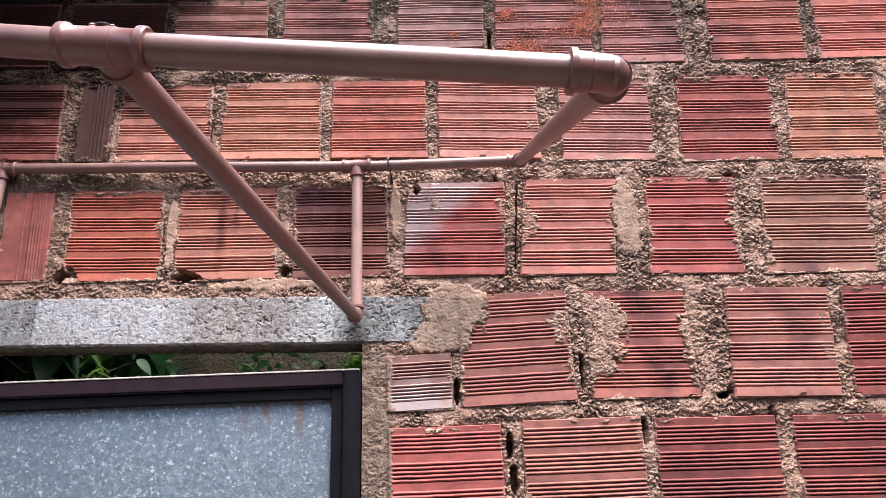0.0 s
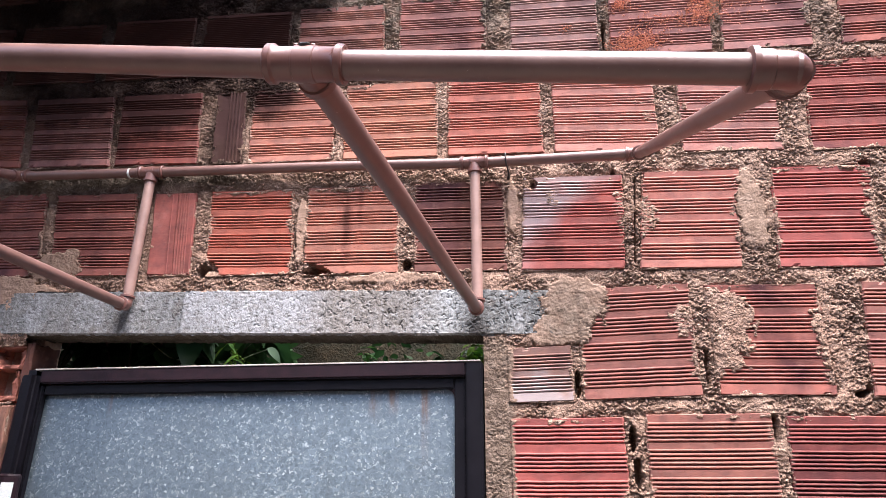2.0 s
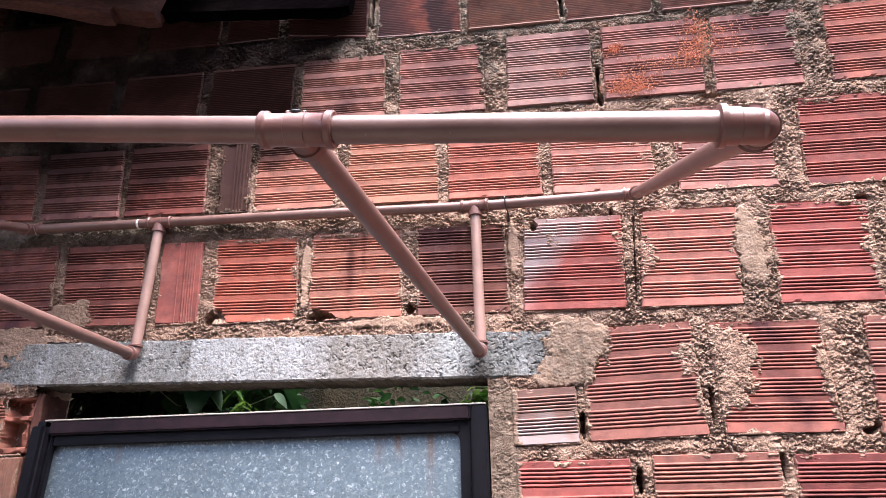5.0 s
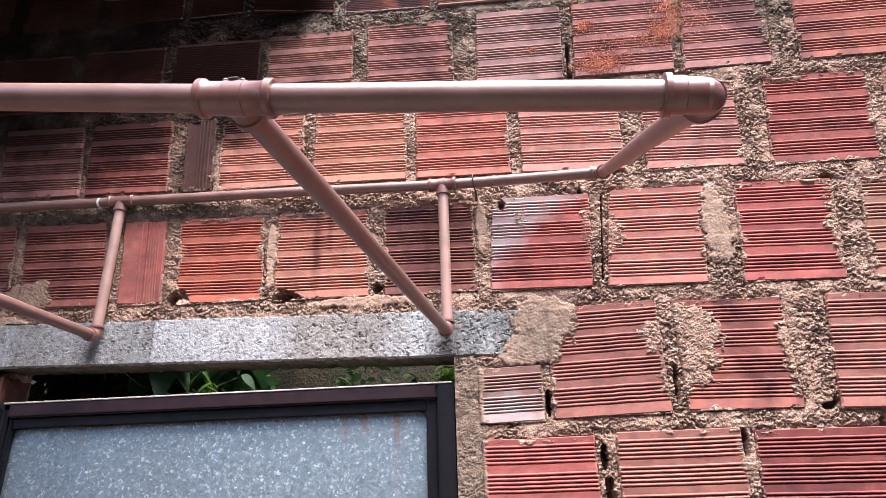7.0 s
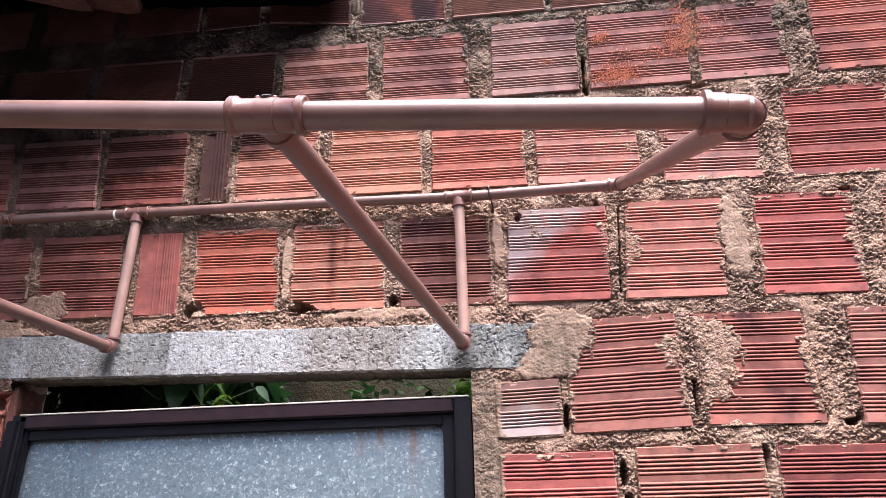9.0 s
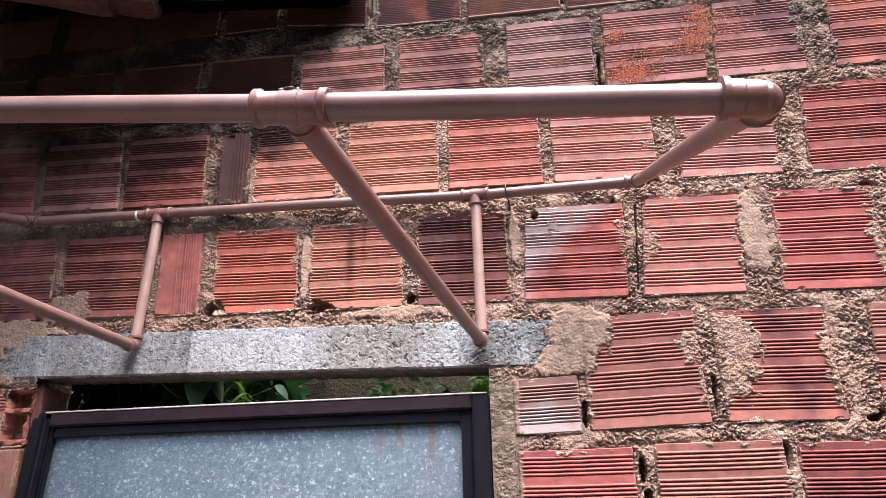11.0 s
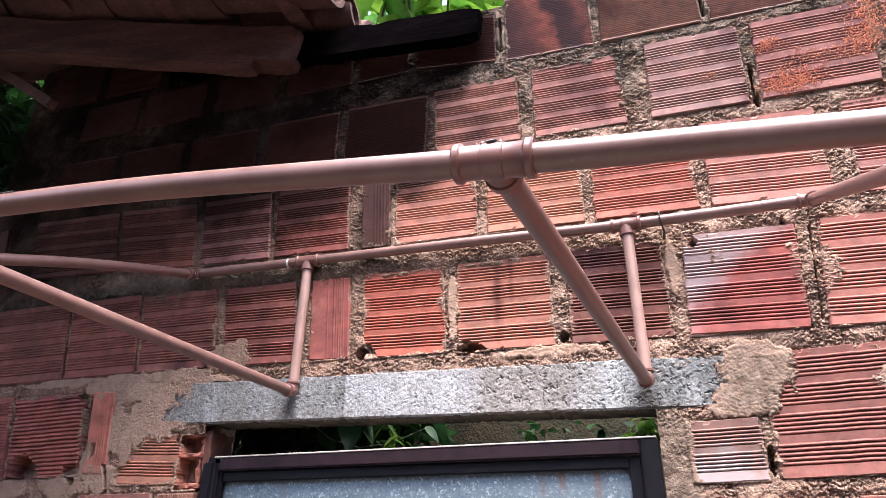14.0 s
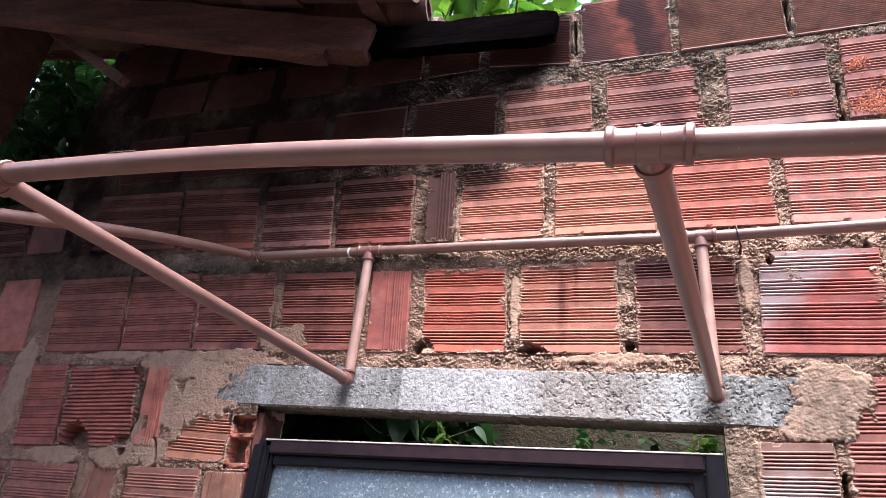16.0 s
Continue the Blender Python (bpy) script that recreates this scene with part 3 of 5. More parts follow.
def brick(x0, x1, z0, z1, lean=0.0, tone=RED, smoke=0.5, upright=False, chips=(), proud=0.0, tilt=0.0, detail=True, bloom=0, plain=False, fine=False, name="brick"):
    """One hollow brick. lean: how far its top is shifted along x; chips: broken spots (x, z, radius, depth)."""
    bricks.append((x0, x1, z0, z1, lean))
    w, h = x1 - x0, z1 - z0
    worn = []
    if detail and not upright and -1.35 < x0 < 0.75:
        for _ in range(4):
            u, side_ = rng.random(), rng.randrange(4)
            px, pz = ((x0 + u * w, z0), (x0 + u * w, z1), (x0, z0 + u * h), (x1, z0 + u * h))[side_]
            worn.append((px + lean * (pz - z0) / h, pz, rng.uniform(0.0025, 0.0055), rng.uniform(0.002, 0.004)))
    if not detail:
        prof = [(0, 0.004), (0.004, 0.0), (h - 0.004, 0.0), (h, 0.004)]
        cuts = [0, 0.004, w - 0.004, w]
    elif upright:
        prof = [(0, 0.004), (0.003, 0.0)] + [(h * t / 8, 0.0) for t in range(1, 8)] + [(h - 0.003, 0.0), (h, 0.004)]
        rib = [(0, 0.003), (0.002, 0.0), (w / 2, 0.0), (w - 0.002, 0.0), (w, 0.003)] if plain else groove_profile(w, max(1, round(w / 0.045)), worn=0.7)
        if plain == "half":
            rib = [(0, 0.003), (0.002, 0.0)] + [q for q in groove_profile(w, max(1, round(w / 0.045)), worn=0.6) if 0.40 * w < q[0] < 0.93 * w] + [(w - 0.002, 0.0), (w, 0.003)]
        cuts = [a for a, _ in rib]
    else:
        prof = groove_profile(h, round(h / (0.0056 if fine is True else fine)), True) if fine else groove_profile(h, max(2, round(h / 0.0475)), worn=0.4 if x1 < -0.95 and not (1.99 < z0 < 2.01) else 1.0)
        if chips or worn:
            dense = []
            for (za, da), (zb, db) in zip(prof, prof[1:]):
                k = max(1, int((zb - za) / (0.0025 if chips else 0.004)))
                dense += [(za + (zb - za) * i / k, da + (db - da) * i / k) for i in range(k)]
            prof = dense + [prof[-1]]
        step = 0.003 if chips else 0.005 if worn else 0.008 if bloom else 0.03
        n = max(3, int(w / step))
        cuts = [0, 0.0025] + [w * t / n for t in range(1, n)] + [w - 0.0025, w]
    mesh = bpy.data.meshes.new(name)
    P = np.array(prof)
    C = np.array(cuts)
    nz, nx = len(P), len(C)
    Z, X = np.meshgrid(P[:, 0], C, indexing="ij")
    Y = np.repeat(P[:, 1:2], nx, 1)
    if detail and upright:
        Y = np.maximum(Y, np.repeat(np.array([b for _, b in rib])[None, :], nz, 0))
    Y[:, 0] = np.maximum(Y[:, 0], 0.003)
    Y[:, -1] = np.maximum(Y[:, -1], 0.003)
    wx, wz = x0 + X + lean * Z / h, z0 + Z + tilt * (X - w / 2)
    Y = Y + FACE - proud
    if detail:
        Y = Y + 0.0008 * fbm(wx, wz, 14.0, 2, 3) + np.where(P[:, 1:2] > 0.002, 0, 0.00015) * fbm(wx, wz, 160.0, 2, 5)
        wz = wz + 0.0004 * fbm(wx, wz * 0 + z0, 22.0, 2, 9)
        edge = np.minimum(X, w - X)
        wx = wx + np.where(edge < 0.004, 0.0022 * fbm(wz, wx * 0 + x0, 60.0, 3, 4), 0)
    for cx, cz, r, depth in list(chips) + worn:
        dist = np.hypot(wx - cx, (wz - cz)) + 0.25 * r * fbm(wx, wz, 90.0, 3, 12)
        Y = np.where(dist < r, Y + depth, Y)
    verts = np.stack([wx, Y, wz], -1).reshape(-1, 3)
    faces = [(i * nx + j, i * nx + j + 1, (i + 1) * nx + j + 1, (i + 1) * nx + j) for i in range(nz - 1) for j in range(nx - 1)]
    rim = [j for j in range(nx)] + [i * nx + nx - 1 for i in range(1, nz)] + [(nz - 1) * nx + j for j in range(nx - 2, -1, -1)] + [i * nx for i in range(nz - 2, 0, -1)]
    n0 = nz * nx
    back = verts[rim].copy()
    back[:, 1] = FACE + 0.06
    verts = np.concatenate([verts, back])
    m = len(rim)
    faces += [(rim[(k + 1) % m], rim[k], n0 + k, n0 + (k + 1) % m) for k in range(m)]
    mesh.from_pydata(verts.tolist(), [], faces)
    if bloom == 3:
        u = X / w + 0.25 * (Z / h - 0.5) + 0.10 * fbm(wx, wz, 22.0, 3, 18)
        burn = np.interp(u, (0.0, 0.18, 0.34, 0.42, 0.50, 0.58, 0.78, 0.90, 1.0), (0.85, 0.75, 0.5, 0.05, 0.15, 1.0, 0.9, 0.3, 0.6))
        values = np.zeros(len(verts), np.float32)
        values[:nz * nx] = burn.ravel()
        mesh.attributes.new("scorch", "FLOAT", "POINT").data.foreach_set("value", values)
    elif bloom:
        u, v = X / w, 1 - Z / h
        spread = np.clip(0.5 + 3.2 * (0.92 * (1 - v) ** 1.7 - u) + 0.35 * fbm(wx, wz, 14.0, 4, 15), 0, 1) * np.clip(1.15 - 0.5 * u, 0, 1) if bloom == 1 else np.clip(2.2 * (v - 0.38) + 0.8 * fbm(wx, wz, 16.0, 3, 16), 0, 1)
        values = np.zeros(len(verts), np.float32)
        values[:nz * nx] = spread.ravel() * (0.66 if bloom == 1 else 0.72)
        mesh.attributes.new("pale", "FLOAT", "POINT").data.foreach_set("value", values)
    ob = link_mesh(name, mesh, CLAY, wall)
    v = tint.uniform(0.90, 1.10)
    ob.color = (tone[0] * v * 1.06, tone[1] * v * tint.uniform(1.00, 1.08), tone[2] * v * tint.uniform(1.01, 1.13), smoke)
    return ob


def line(*pts):
    """A height that changes along x, through (x, z) pairs."""
    xs, zs = [p[0] for p in pts], [p[1] for p in pts]
    return lambda x: float(np.interp(x, xs, zs))


def course(low, high, row):
    """A course of bricks between two lines; row: left, right, lean, tone, smoke and further settings."""
    for left, right, lean, tone, smoke, *more in row:
        extra = dict(more[0]) if more else {}
        xm = (left + right) / 2
        z0, z1 = extra.pop("z0", low(xm)), extra.pop("z1", high(xm))
        tilt = (low(right) - low(left)) / (right - left)
        brick(left, right, z0, z1, lean, tone, smoke, tilt=tilt, proud=rng.uniform(-0.003, 0.003), **extra)


# first visible course, beside the door
course(line((-1.7, 1.80), (-1.0, 1.80), (-0.1, 1.755), (0.45, 1.757), (1.2, 1.745)),
       line((-1.64, 1.98), (-1.1, 1.983), (-0.06, 1.943), (0.2, 1.952), (0.45, 1.945), (1.2, 1.93)), [
    (-1.712, -1.655, 0.0, BROWN, 0.3), (-1.636, -1.440, -0.008, DUSKY, 0.3), (-1.414, -1.330, 0.006, DUSKY, 0.2, {"upright": True}),
    (-1.297, -1.112, 0.0, DUSKY, 0.3), (-1.092, -1.006, -0.004, TAN, 0.2, {"upright": True}),
    (-0.065, 0.123, 0.0, CRIMSON, 0.5), (0.154, 0.354, 0.006, ROSE, 0.3), (0.372, 0.576, 0.010, MAROON, 0.6), (0.600, 0.785, 0.014, MAROON, 0.5), (0.81, 1.0, 0.014, RED, 0.4)])
# second course, level with the top of the door
course(line((-1.7, 2.016), (-1.3, 2.024), (-0.07, 1.972), (0.3, 1.982), (0.72, 1.970), (1.2, 1.965)),
       line((-1.7, 2.212), (-1.3, 2.204), (0.0, 2.178), (0.3, 2.173), (0.8, 2.164), (1.2, 2.16)), [
    (-1.665, -1.543, -0.035, UMBER, 0.3), (-1.532, -1.325, -0.035, UMBER, 0.6, {"fine": 0.0098, "chips": [(-1.492, 2.036, 0.036, 0.044), (-1.468, 2.030, 0.026, 0.044), (-1.345, 2.018, 0.028, 0.044), (-1.360, 2.200, 0.014, 0.04)]}),
    (-1.303, -1.243, -0.022, RED, 0.4, {"upright": True, "plain": "half", "chips": [(-1.309, 2.06, 0.009, 0.03), (-1.247, 2.03, 0.010, 0.03)]}),
    (-1.228, -1.064, 0.002, ORANGE, 0.1, {"z0": 2.000, "z1": 2.100, "chips": [(-1.058, 2.088, 0.016, 0.03), (-1.056, 2.015, 0.012, 0.03)]}),
    (-0.066, 0.045, 0.0, ASHY, 0.5, {"z1": 2.069, "bloom": 2}), (0.060, 0.257, 0.0, ROSE, 0.15), (0.284, 0.470, 0.0, UMBER, 0.9),
    (0.524, 0.708, 0.020, ROSE, 0.6), (0.732, 0.92, 0.022, MAROON, 0.4), (0.94, 1.13, 0.022, RED, 0.3)])
# third course, above the lintel
course(line((-1.7, 2.243), (-1.2, 2.242), (-1.0, 2.238), (-0.46, 2.222), (0.0, 2.214), (0.4, 2.203), (0.83, 2.191), (1.2, 2.185)),
       line((-1.7, 2.445), (-1.2, 2.434), (-0.8, 2.413), (-0.4, 2.406), (0.0, 2.402), (0.4, 2.400), (0.87, 2.390), (1.2, 2.386)), [
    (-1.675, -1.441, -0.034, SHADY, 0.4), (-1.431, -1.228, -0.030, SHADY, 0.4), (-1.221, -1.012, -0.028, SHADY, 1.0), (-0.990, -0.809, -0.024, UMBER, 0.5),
    (-0.777, -0.687, -0.012, MAROON, 0.1, {"upright": True, "plain": "half"}), (-0.657, -0.479, -0.010, FLAME, 0.3, {"chips": [(-0.655, 2.235, 0.024, 0.03)]}),
    (-0.455, -0.268, -0.004, ORANGE, 0.35, {"chips": [(-0.447, 2.232, 0.012, 0.03), (-0.436, 2.231, 0.012, 0.03), (-0.424, 2.229, 0.011, 0.03), (-0.412, 2.224, 0.008, 0.03)]}), (-0.238, -0.060, -0.003, DARK, 1.0),
    (-0.036, 0.151, 0.012, CRIMSON, 0.4, {"bloom": 1, "chips": [(-0.012, 2.390, 0.012, 0.03)]}), (0.178, 0.354, 0.022, CORAL, 0.1), (0.416, 0.590, 0.018, CRIMSON, 0.6), (0.628, 0.838, 0.030, TAN, 0.8), (0.862, 1.05, 0.03, ORANGE, 0.3)])
# fourth course, behind the rail
course(line((-1.7, 2.53), (-1.34, 2.511), (-1.09, 2.492), (-0.6, 2.475), (0.0, 2.459), (0.5, 2.434), (0.9, 2.425), (1.2, 2.42)),
       line((-1.7, 2.70), (-1.38, 2.69), (-1.11, 2.668), (-0.6, 2.652), (0.0, 2.640), (0.53, 2.631), (0.95, 2.627), (1.2, 2.625)), [
    (-1.645, -1.360, -0.034, UMBER, 0.6), (-1.350, -1.120, -0.026, UMBER, 0.5), (-1.100, -0.911, -0.018, BROWN, 0.7), (-0.897, -0.710, -0.010, MAROON, 0.9),
    (-0.678, -0.611, -0.007, SCORCHED, 1.0, {"upright": True, "plain": "half"}), (-0.598, -0.413, -0.005, ORANGE, 0.3), (-0.392, -0.195, 0.0, ORANGE, 0.2), (-0.174, 0.017, 0.0, RED, 0.25),
    (0.039, 0.239, 0.003, PINK, 0.2), (0.281, 0.466, 0.008, PINK, 0.2), (0.514, 0.709, 0.020, MAROON, 1.0), (0.728, 0.912, 0.034, ORANGE, 0.25), (0.948, 1.14, 0.03, RED, 0.3)])
# fifth course
course(line((-1.7, 2.735), (-0.5, 2.692), (0.0, 2.676), (0.6, 2.667), (1.2, 2.662)),
       line((-1.7, 2.89), (-0.5, 2.862), (0.0, 2.868), (0.6, 2.862), (1.2, 2.86)), [
    (-1.64, -1.44, -0.01, DARK, 0.3, {"fine": True}), (-1.42, -1.22, -0.01, DEEP_BROWN, 0.2, {"fine": True}), (-1.20, -0.99, -0.006, DARK, 0.3, {"fine": True}), (-0.965, -0.765, 0.0, DARK, 0.3, {"fine": True}), (-0.742, -0.536, 0.004, DEEP_BROWN, 0.6, {"fine": True}),
    (-0.511, -0.314, -0.004, DUSKY, 0.7), (-0.283, -0.090, 0.0, DUSKY, 0.8), (-0.042, 0.142, 0.006, ASHY, 0.8), (0.165, 0.368, 0.010, DUSKY, 0.9), (0.387, 0.561, 0.020, DUSKY, 0.8),
    (0.616, 0.820, 0.022, UMBER, 0.9), (0.845, 1.03, 0.025, RED, 0.5)])
# top course
course(line((-1.7, 2.965), (-0.56, 2.945), (-0.34, 2.914), (-0.12, 2.904), (0.1, 2.899), (0.6, 2.893), (1.2, 2.89)),
       line((-1.7, 3.08), (-0.56, 3.07), (-0.4, 3.08), (-0.34, 3.106), (0.1, 3.095), (1.2, 3.085)), [
    (-1.62, -1.42, 0.0, DEEP_BROWN, 0.2, {"fine": True}), (-1.40, -1.19, 0.0, DEEP_BROWN, 0.3, {"fine": True}), (-1.16, -0.96, 0.0, DEEP_BROWN, 0.3, {"fine": True}), (-0.93, -0.74, 0.0, DARK, 0.5, {"fine": True}), (-0.72, -0.585, 0.0, DEEP_BROWN, 0.3, {"fine": True}), (-0.560, -0.364, 0.0, DEEP_BROWN, 0.6, {"fine": True}),
    (-0.338, -0.139, 0.0, PINK, 0.5, {"fine": True, "bloom": 3}), (-0.121, 0.087, 0.0, ASHY, 0.5, {"fine": True}), (0.102, 0.295, 0.0, ASHY, 0.9, {"fine": True}), (0.312, 0.505, 0.01, ASHY, 0.8, {"fine": True}), (0.53, 0.72, 0.01, ASHY, 0.6, {"fine": True}), (0.745, 0.94, 0.01, BROWN, 0.5, {"fine": True}), (0.96, 1.15, 0.01, BROWN, 0.5, {"fine": True})])
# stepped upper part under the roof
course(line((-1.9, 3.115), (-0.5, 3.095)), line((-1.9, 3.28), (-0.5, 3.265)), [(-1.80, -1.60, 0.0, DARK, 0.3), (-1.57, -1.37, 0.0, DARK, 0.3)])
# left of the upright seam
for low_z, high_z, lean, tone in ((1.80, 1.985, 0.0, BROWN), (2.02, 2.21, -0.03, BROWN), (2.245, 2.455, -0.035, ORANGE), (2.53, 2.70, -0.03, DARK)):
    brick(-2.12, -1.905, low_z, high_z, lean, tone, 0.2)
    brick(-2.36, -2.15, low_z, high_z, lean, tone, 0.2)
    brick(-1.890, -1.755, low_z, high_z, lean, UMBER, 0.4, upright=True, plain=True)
seen_bricks = list(bricks) + [(-1.062, -1.004, 1.985, 2.098, 0.0)]
for x0, x1, y0, z0, z1 in ((-1.063, -1.012, FACE + 0.004, 2.0505, 2.0585), (-1.063, -1.010, FACE + 0.010, 1.990, 2.000), (-1.063, -1.014, FACE + 0.012, 2.0925, 2.0990), (-1.024, -1.015, FACE + 0.014, 2.001, 2.0500), (-1.022, -1.014, FACE + 0.018, 2.0590, 2.0920)):
    bm = bevelled_box(x0, x1, y0, FACE + 0.044, z0, z1, 0.0012, 1)
    bmesh.ops.subdivide_edges(bm, edges=bm.edges[:], cuts=3, use_grid_fill=True)
    for v in bm.verts:
        v.co += Vector((0.003, 0.008 * (v.co.y < FACE + 0.03), 0.0022)) * noise.noise(v.co * 110)
    part("fin", bm, CLAY, wall, "broken clay web of a hollow brick").color = (0.34, 0.12, 0.085, 0.3)
for z0, z1 in ((1.60, 1.79), (1.81, 1.985), (2.005, 2.105)):
    bm = bevelled_box(-1.0120, -0.9985, FACE + 0.014, BACK - 0.002, z0, z1, 0.003, 1)
    bmesh.ops.subdivide_edges(bm, edges=bm.edges[:], cuts=5, use_grid_fill=True)
    for v in bm.verts:
        v.co += Vector((0.004, 0.006, 0.003)) * noise.noise(v.co * 70)
    part("brick", bm, CLAY, wall, smooth=True).color = (0.11, 0.045, 0.034, 0.8)
# the rest of the wall, out of sight
for k in range(8):
    z0 = 0.02 + k * 0.216
    for n in range(3):
        x = -1.70 + 0.222 * n + 0.01 * (k % 2)
        brick(x, x + 0.195, z0, z0 + 0.19, tone=RED, detail=False)
    for n in range(11):
        x = -0.07 + 0.222 * n + 0.01 * (k % 2)
        brick(x, x + 0.195, z0, z0 + 0.19, tone=RED, detail=False)
for k, z0 in enumerate((1.75, 1.965, 2.19, 2.425, 2.66, 2.89)):
    for n in range(6):
        x = 1.17 + 0.222 * n + 0.02 * (k % 2)
        brick(x, x + 0.195, z0, z0 + 0.19, tone=RED, detail=False)

# mortar: one relief sheet with ragged squeezed-out edges
STEP = 0.0016
xs = np.arange(-2.40, 1.18, STEP)
zs = np.arange(1.72, 3.29, STEP)
X, Z = np.meshgrid(xs, zs)
inside = np.full(X.shape, -1.0)      # depth inside the nearest brick; negative outside
for x0, x1, z0, z1, lean in seen_bricks:
    i0, i1 = np.searchsorted(xs, (x0 - 0.12, x1 + 0.12))
    j0, j1 = np.searchsorted(zs, (z0 - 0.12, z1 + 0.12))
    sx, sz = X[j0:j1, i0:i1], Z[j0:j1, i0:i1]
    sh = lean * (sz - z0) / (z1 - z0)
    ax = np.minimum(sx - x0 - sh, x1 + sh - sx)
    az = np.minimum(sz - z0, z1 - sz)
    d = np.where((ax < 0) & (az < 0), -np.hypot(ax, az), np.minimum(ax, az))
    inside[j0:j1, i0:i1] = np.maximum(inside[j0:j1, i0:i1], d)
n_big = fbm(X, Z, 9.0, 3, 21)
n_mid = fbm(X, Z, 38.0, 4, 33)
n_fine = fbm(X, Z, 130.0, 3, 47)
reach = 0.0005 + 0.008 * np.maximum(0, n_mid + 0.55 * n_big) + 0.003 * n_fine
smooth_area = np.zeros(X.shape)
patch = np.full(X.shape, -1.0)
SMEARS = ((0.298, 2.10, 0.050, 0.075), (0.486, 2.09, 0.030, 0.085), (0.72, 2.06, 0.022, 0.075), (0.388, 2.30, 0.034, 0.085), (0.612, 2.29, 0.030, 0.085),
          (0.250, 2.545, 0.040, 0.030), (0.262, 2.50, 0.022, 0.040), (0.330, 2.115, 0.030, 0.028), (0.305, 2.045, 0.034, 0.024), (0.315, 2.085, 0.022, 0.030), (0.245, 2.115, 0.026, 0.030), (0.190, 2.315, 0.026, 0.045), (0.160, 2.33, 0.020, 0.040), (0.030, 2.36, 0.012, 0.02), (0.592, 2.77, 0.036, 0.080), (-0.062, 2.77, 0.034, 0.085), (0.155, 2.76, 0.018, 0.060), (0.270, 2.07, 0.026, 0.080))
for cx, cz, rx, rz in SMEARS:
    f = 1 - np.hypot((X - cx) / rx, (Z - cz) / rz)
    patch = np.maximum(patch, (f + 0.45 * n_mid + 0.25 * n_fine) * 0.05)
TROWELLED = ((-0.467, 2.32, 0.010, 0.085), (0.386, 2.315, 0.026, 0.080), (-0.048, 2.35, 0.011, 0.06), (-0.28, 2.209, 0.10, 0.011), (0.054, 2.150, 0.062, 0.056), (0.025, 2.100, 0.060, 0.034), (-1.03, 2.198, 0.075, 0.026), (-1.095, 2.165, 0.050, 0.055), (-0.985, 2.258, 0.062, 0.034), (-0.948, 2.286, 0.020, 0.014), (-1.26, 2.222, 0.10, 0.024), (-1.14, 2.132, 0.085, 0.040), (-1.19, 2.195, 0.10, 0.024),
             (-1.185, 2.13, 0.034, 0.055), (-1.205, 2.075, 0.020, 0.032), (-1.255, 2.01, 0.045, 0.034), (-1.36, 2.000, 0.07, 0.022), (-1.53, 1.998, 0.09, 0.020), (-1.73, 2.15, 0.040, 0.16), (-1.245, 2.13, 0.016, 0.060), (-1.310, 2.06, 0.012, 0.035), (-1.275, 2.028, 0.05, 0.020), (-1.43, 2.232, 0.12, 0.012), (-1.215, 2.083, 0.030, 0.030), (-1.305, 2.215, 0.060, 0.026), (-1.10, 2.225, 0.10, 0.018), (-1.125, 2.150, 0.036, 0.050), (-1.145, 2.128, 0.050, 0.036))
for cx, cz, rx, rz in TROWELLED:
    f = 1 - np.hypot((X - cx) / rx, (Z - cz) / rz) + 0.32 * n_mid + 0.10 * n_fine
    patch = np.maximum(patch, f * 0.05)
    smooth_area = np.maximum(smooth_area, np.clip(f * 6, 0, 1))
jamb = np.clip(1.25 - np.hypot((X + 0.088) / 0.034, np.maximum(0, Z - 2.05) / 0.05 + (Z < 1.5)), 0, 1)
reach += 0.020 * jamb
grey_area = np.clip(jamb * 1.6 * (0.75 + 0.5 * n_mid), 0, 0.75)
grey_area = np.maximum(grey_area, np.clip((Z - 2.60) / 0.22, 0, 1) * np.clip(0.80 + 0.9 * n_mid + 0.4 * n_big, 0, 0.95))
smooth_area = np.maximum(smooth_area, 0.55 * np.clip(jamb * 2, 0, 1))
grey_area = np.maximum(grey_area, 0.95 * np.exp(-((Z - 2.452) / 0.034) ** 2) * np.clip((-0.52 - X) / 0.12, 0, 1))
grey_area = np.maximum(grey_area, 0.74 * np.clip(1.4 - np.hypot((X - 0.045) / 0.075, (Z - 2.125) / 0.075), 0, 1) * (0.9 + 0.4 * n_mid))
grey_area = np.maximum(grey_area, 0.38 * np.clip(1.4 - np.hypot((X - 0.388) / 0.045, (Z - 2.30) / 0.09), 0, 1))
rough = 1 - 0.93 * smooth_area
lumps = crumble(X, Z, 62.0, 61)
crumbs_a = crumble(X, Z, 200.0, 67)
crumbs_b = crumble(X + 0.5, Z, 300.0, 73)
loose = np.clip(0.65 + 0.9 * fbm(X, Z, 16.0, 2, 79), 0.15, 1.25)      # some stretches are more broken than others
crumbs_c = crumble(X - 0.3, Z + 0.2, 120.0, 97)
relief = 0.0009 * (lumps - 0.75) + 0.0024 * (crumbs_c - 0.75) * loose + 0.0028 * (crumbs_a - 0.75) * loose + 0.0020 * (crumbs_b - 0.75) * loose
bulge = 0.002 * np.clip(-inside / 0.012, 0, 1)
gap = np.clip(1 - np.abs(inside) / 0.0022, 0, 1) * np.clip(2.2 * fbm(X, Z, 24.0, 3, 83) + 0.35, 0, 1) * (1 - smooth_area)
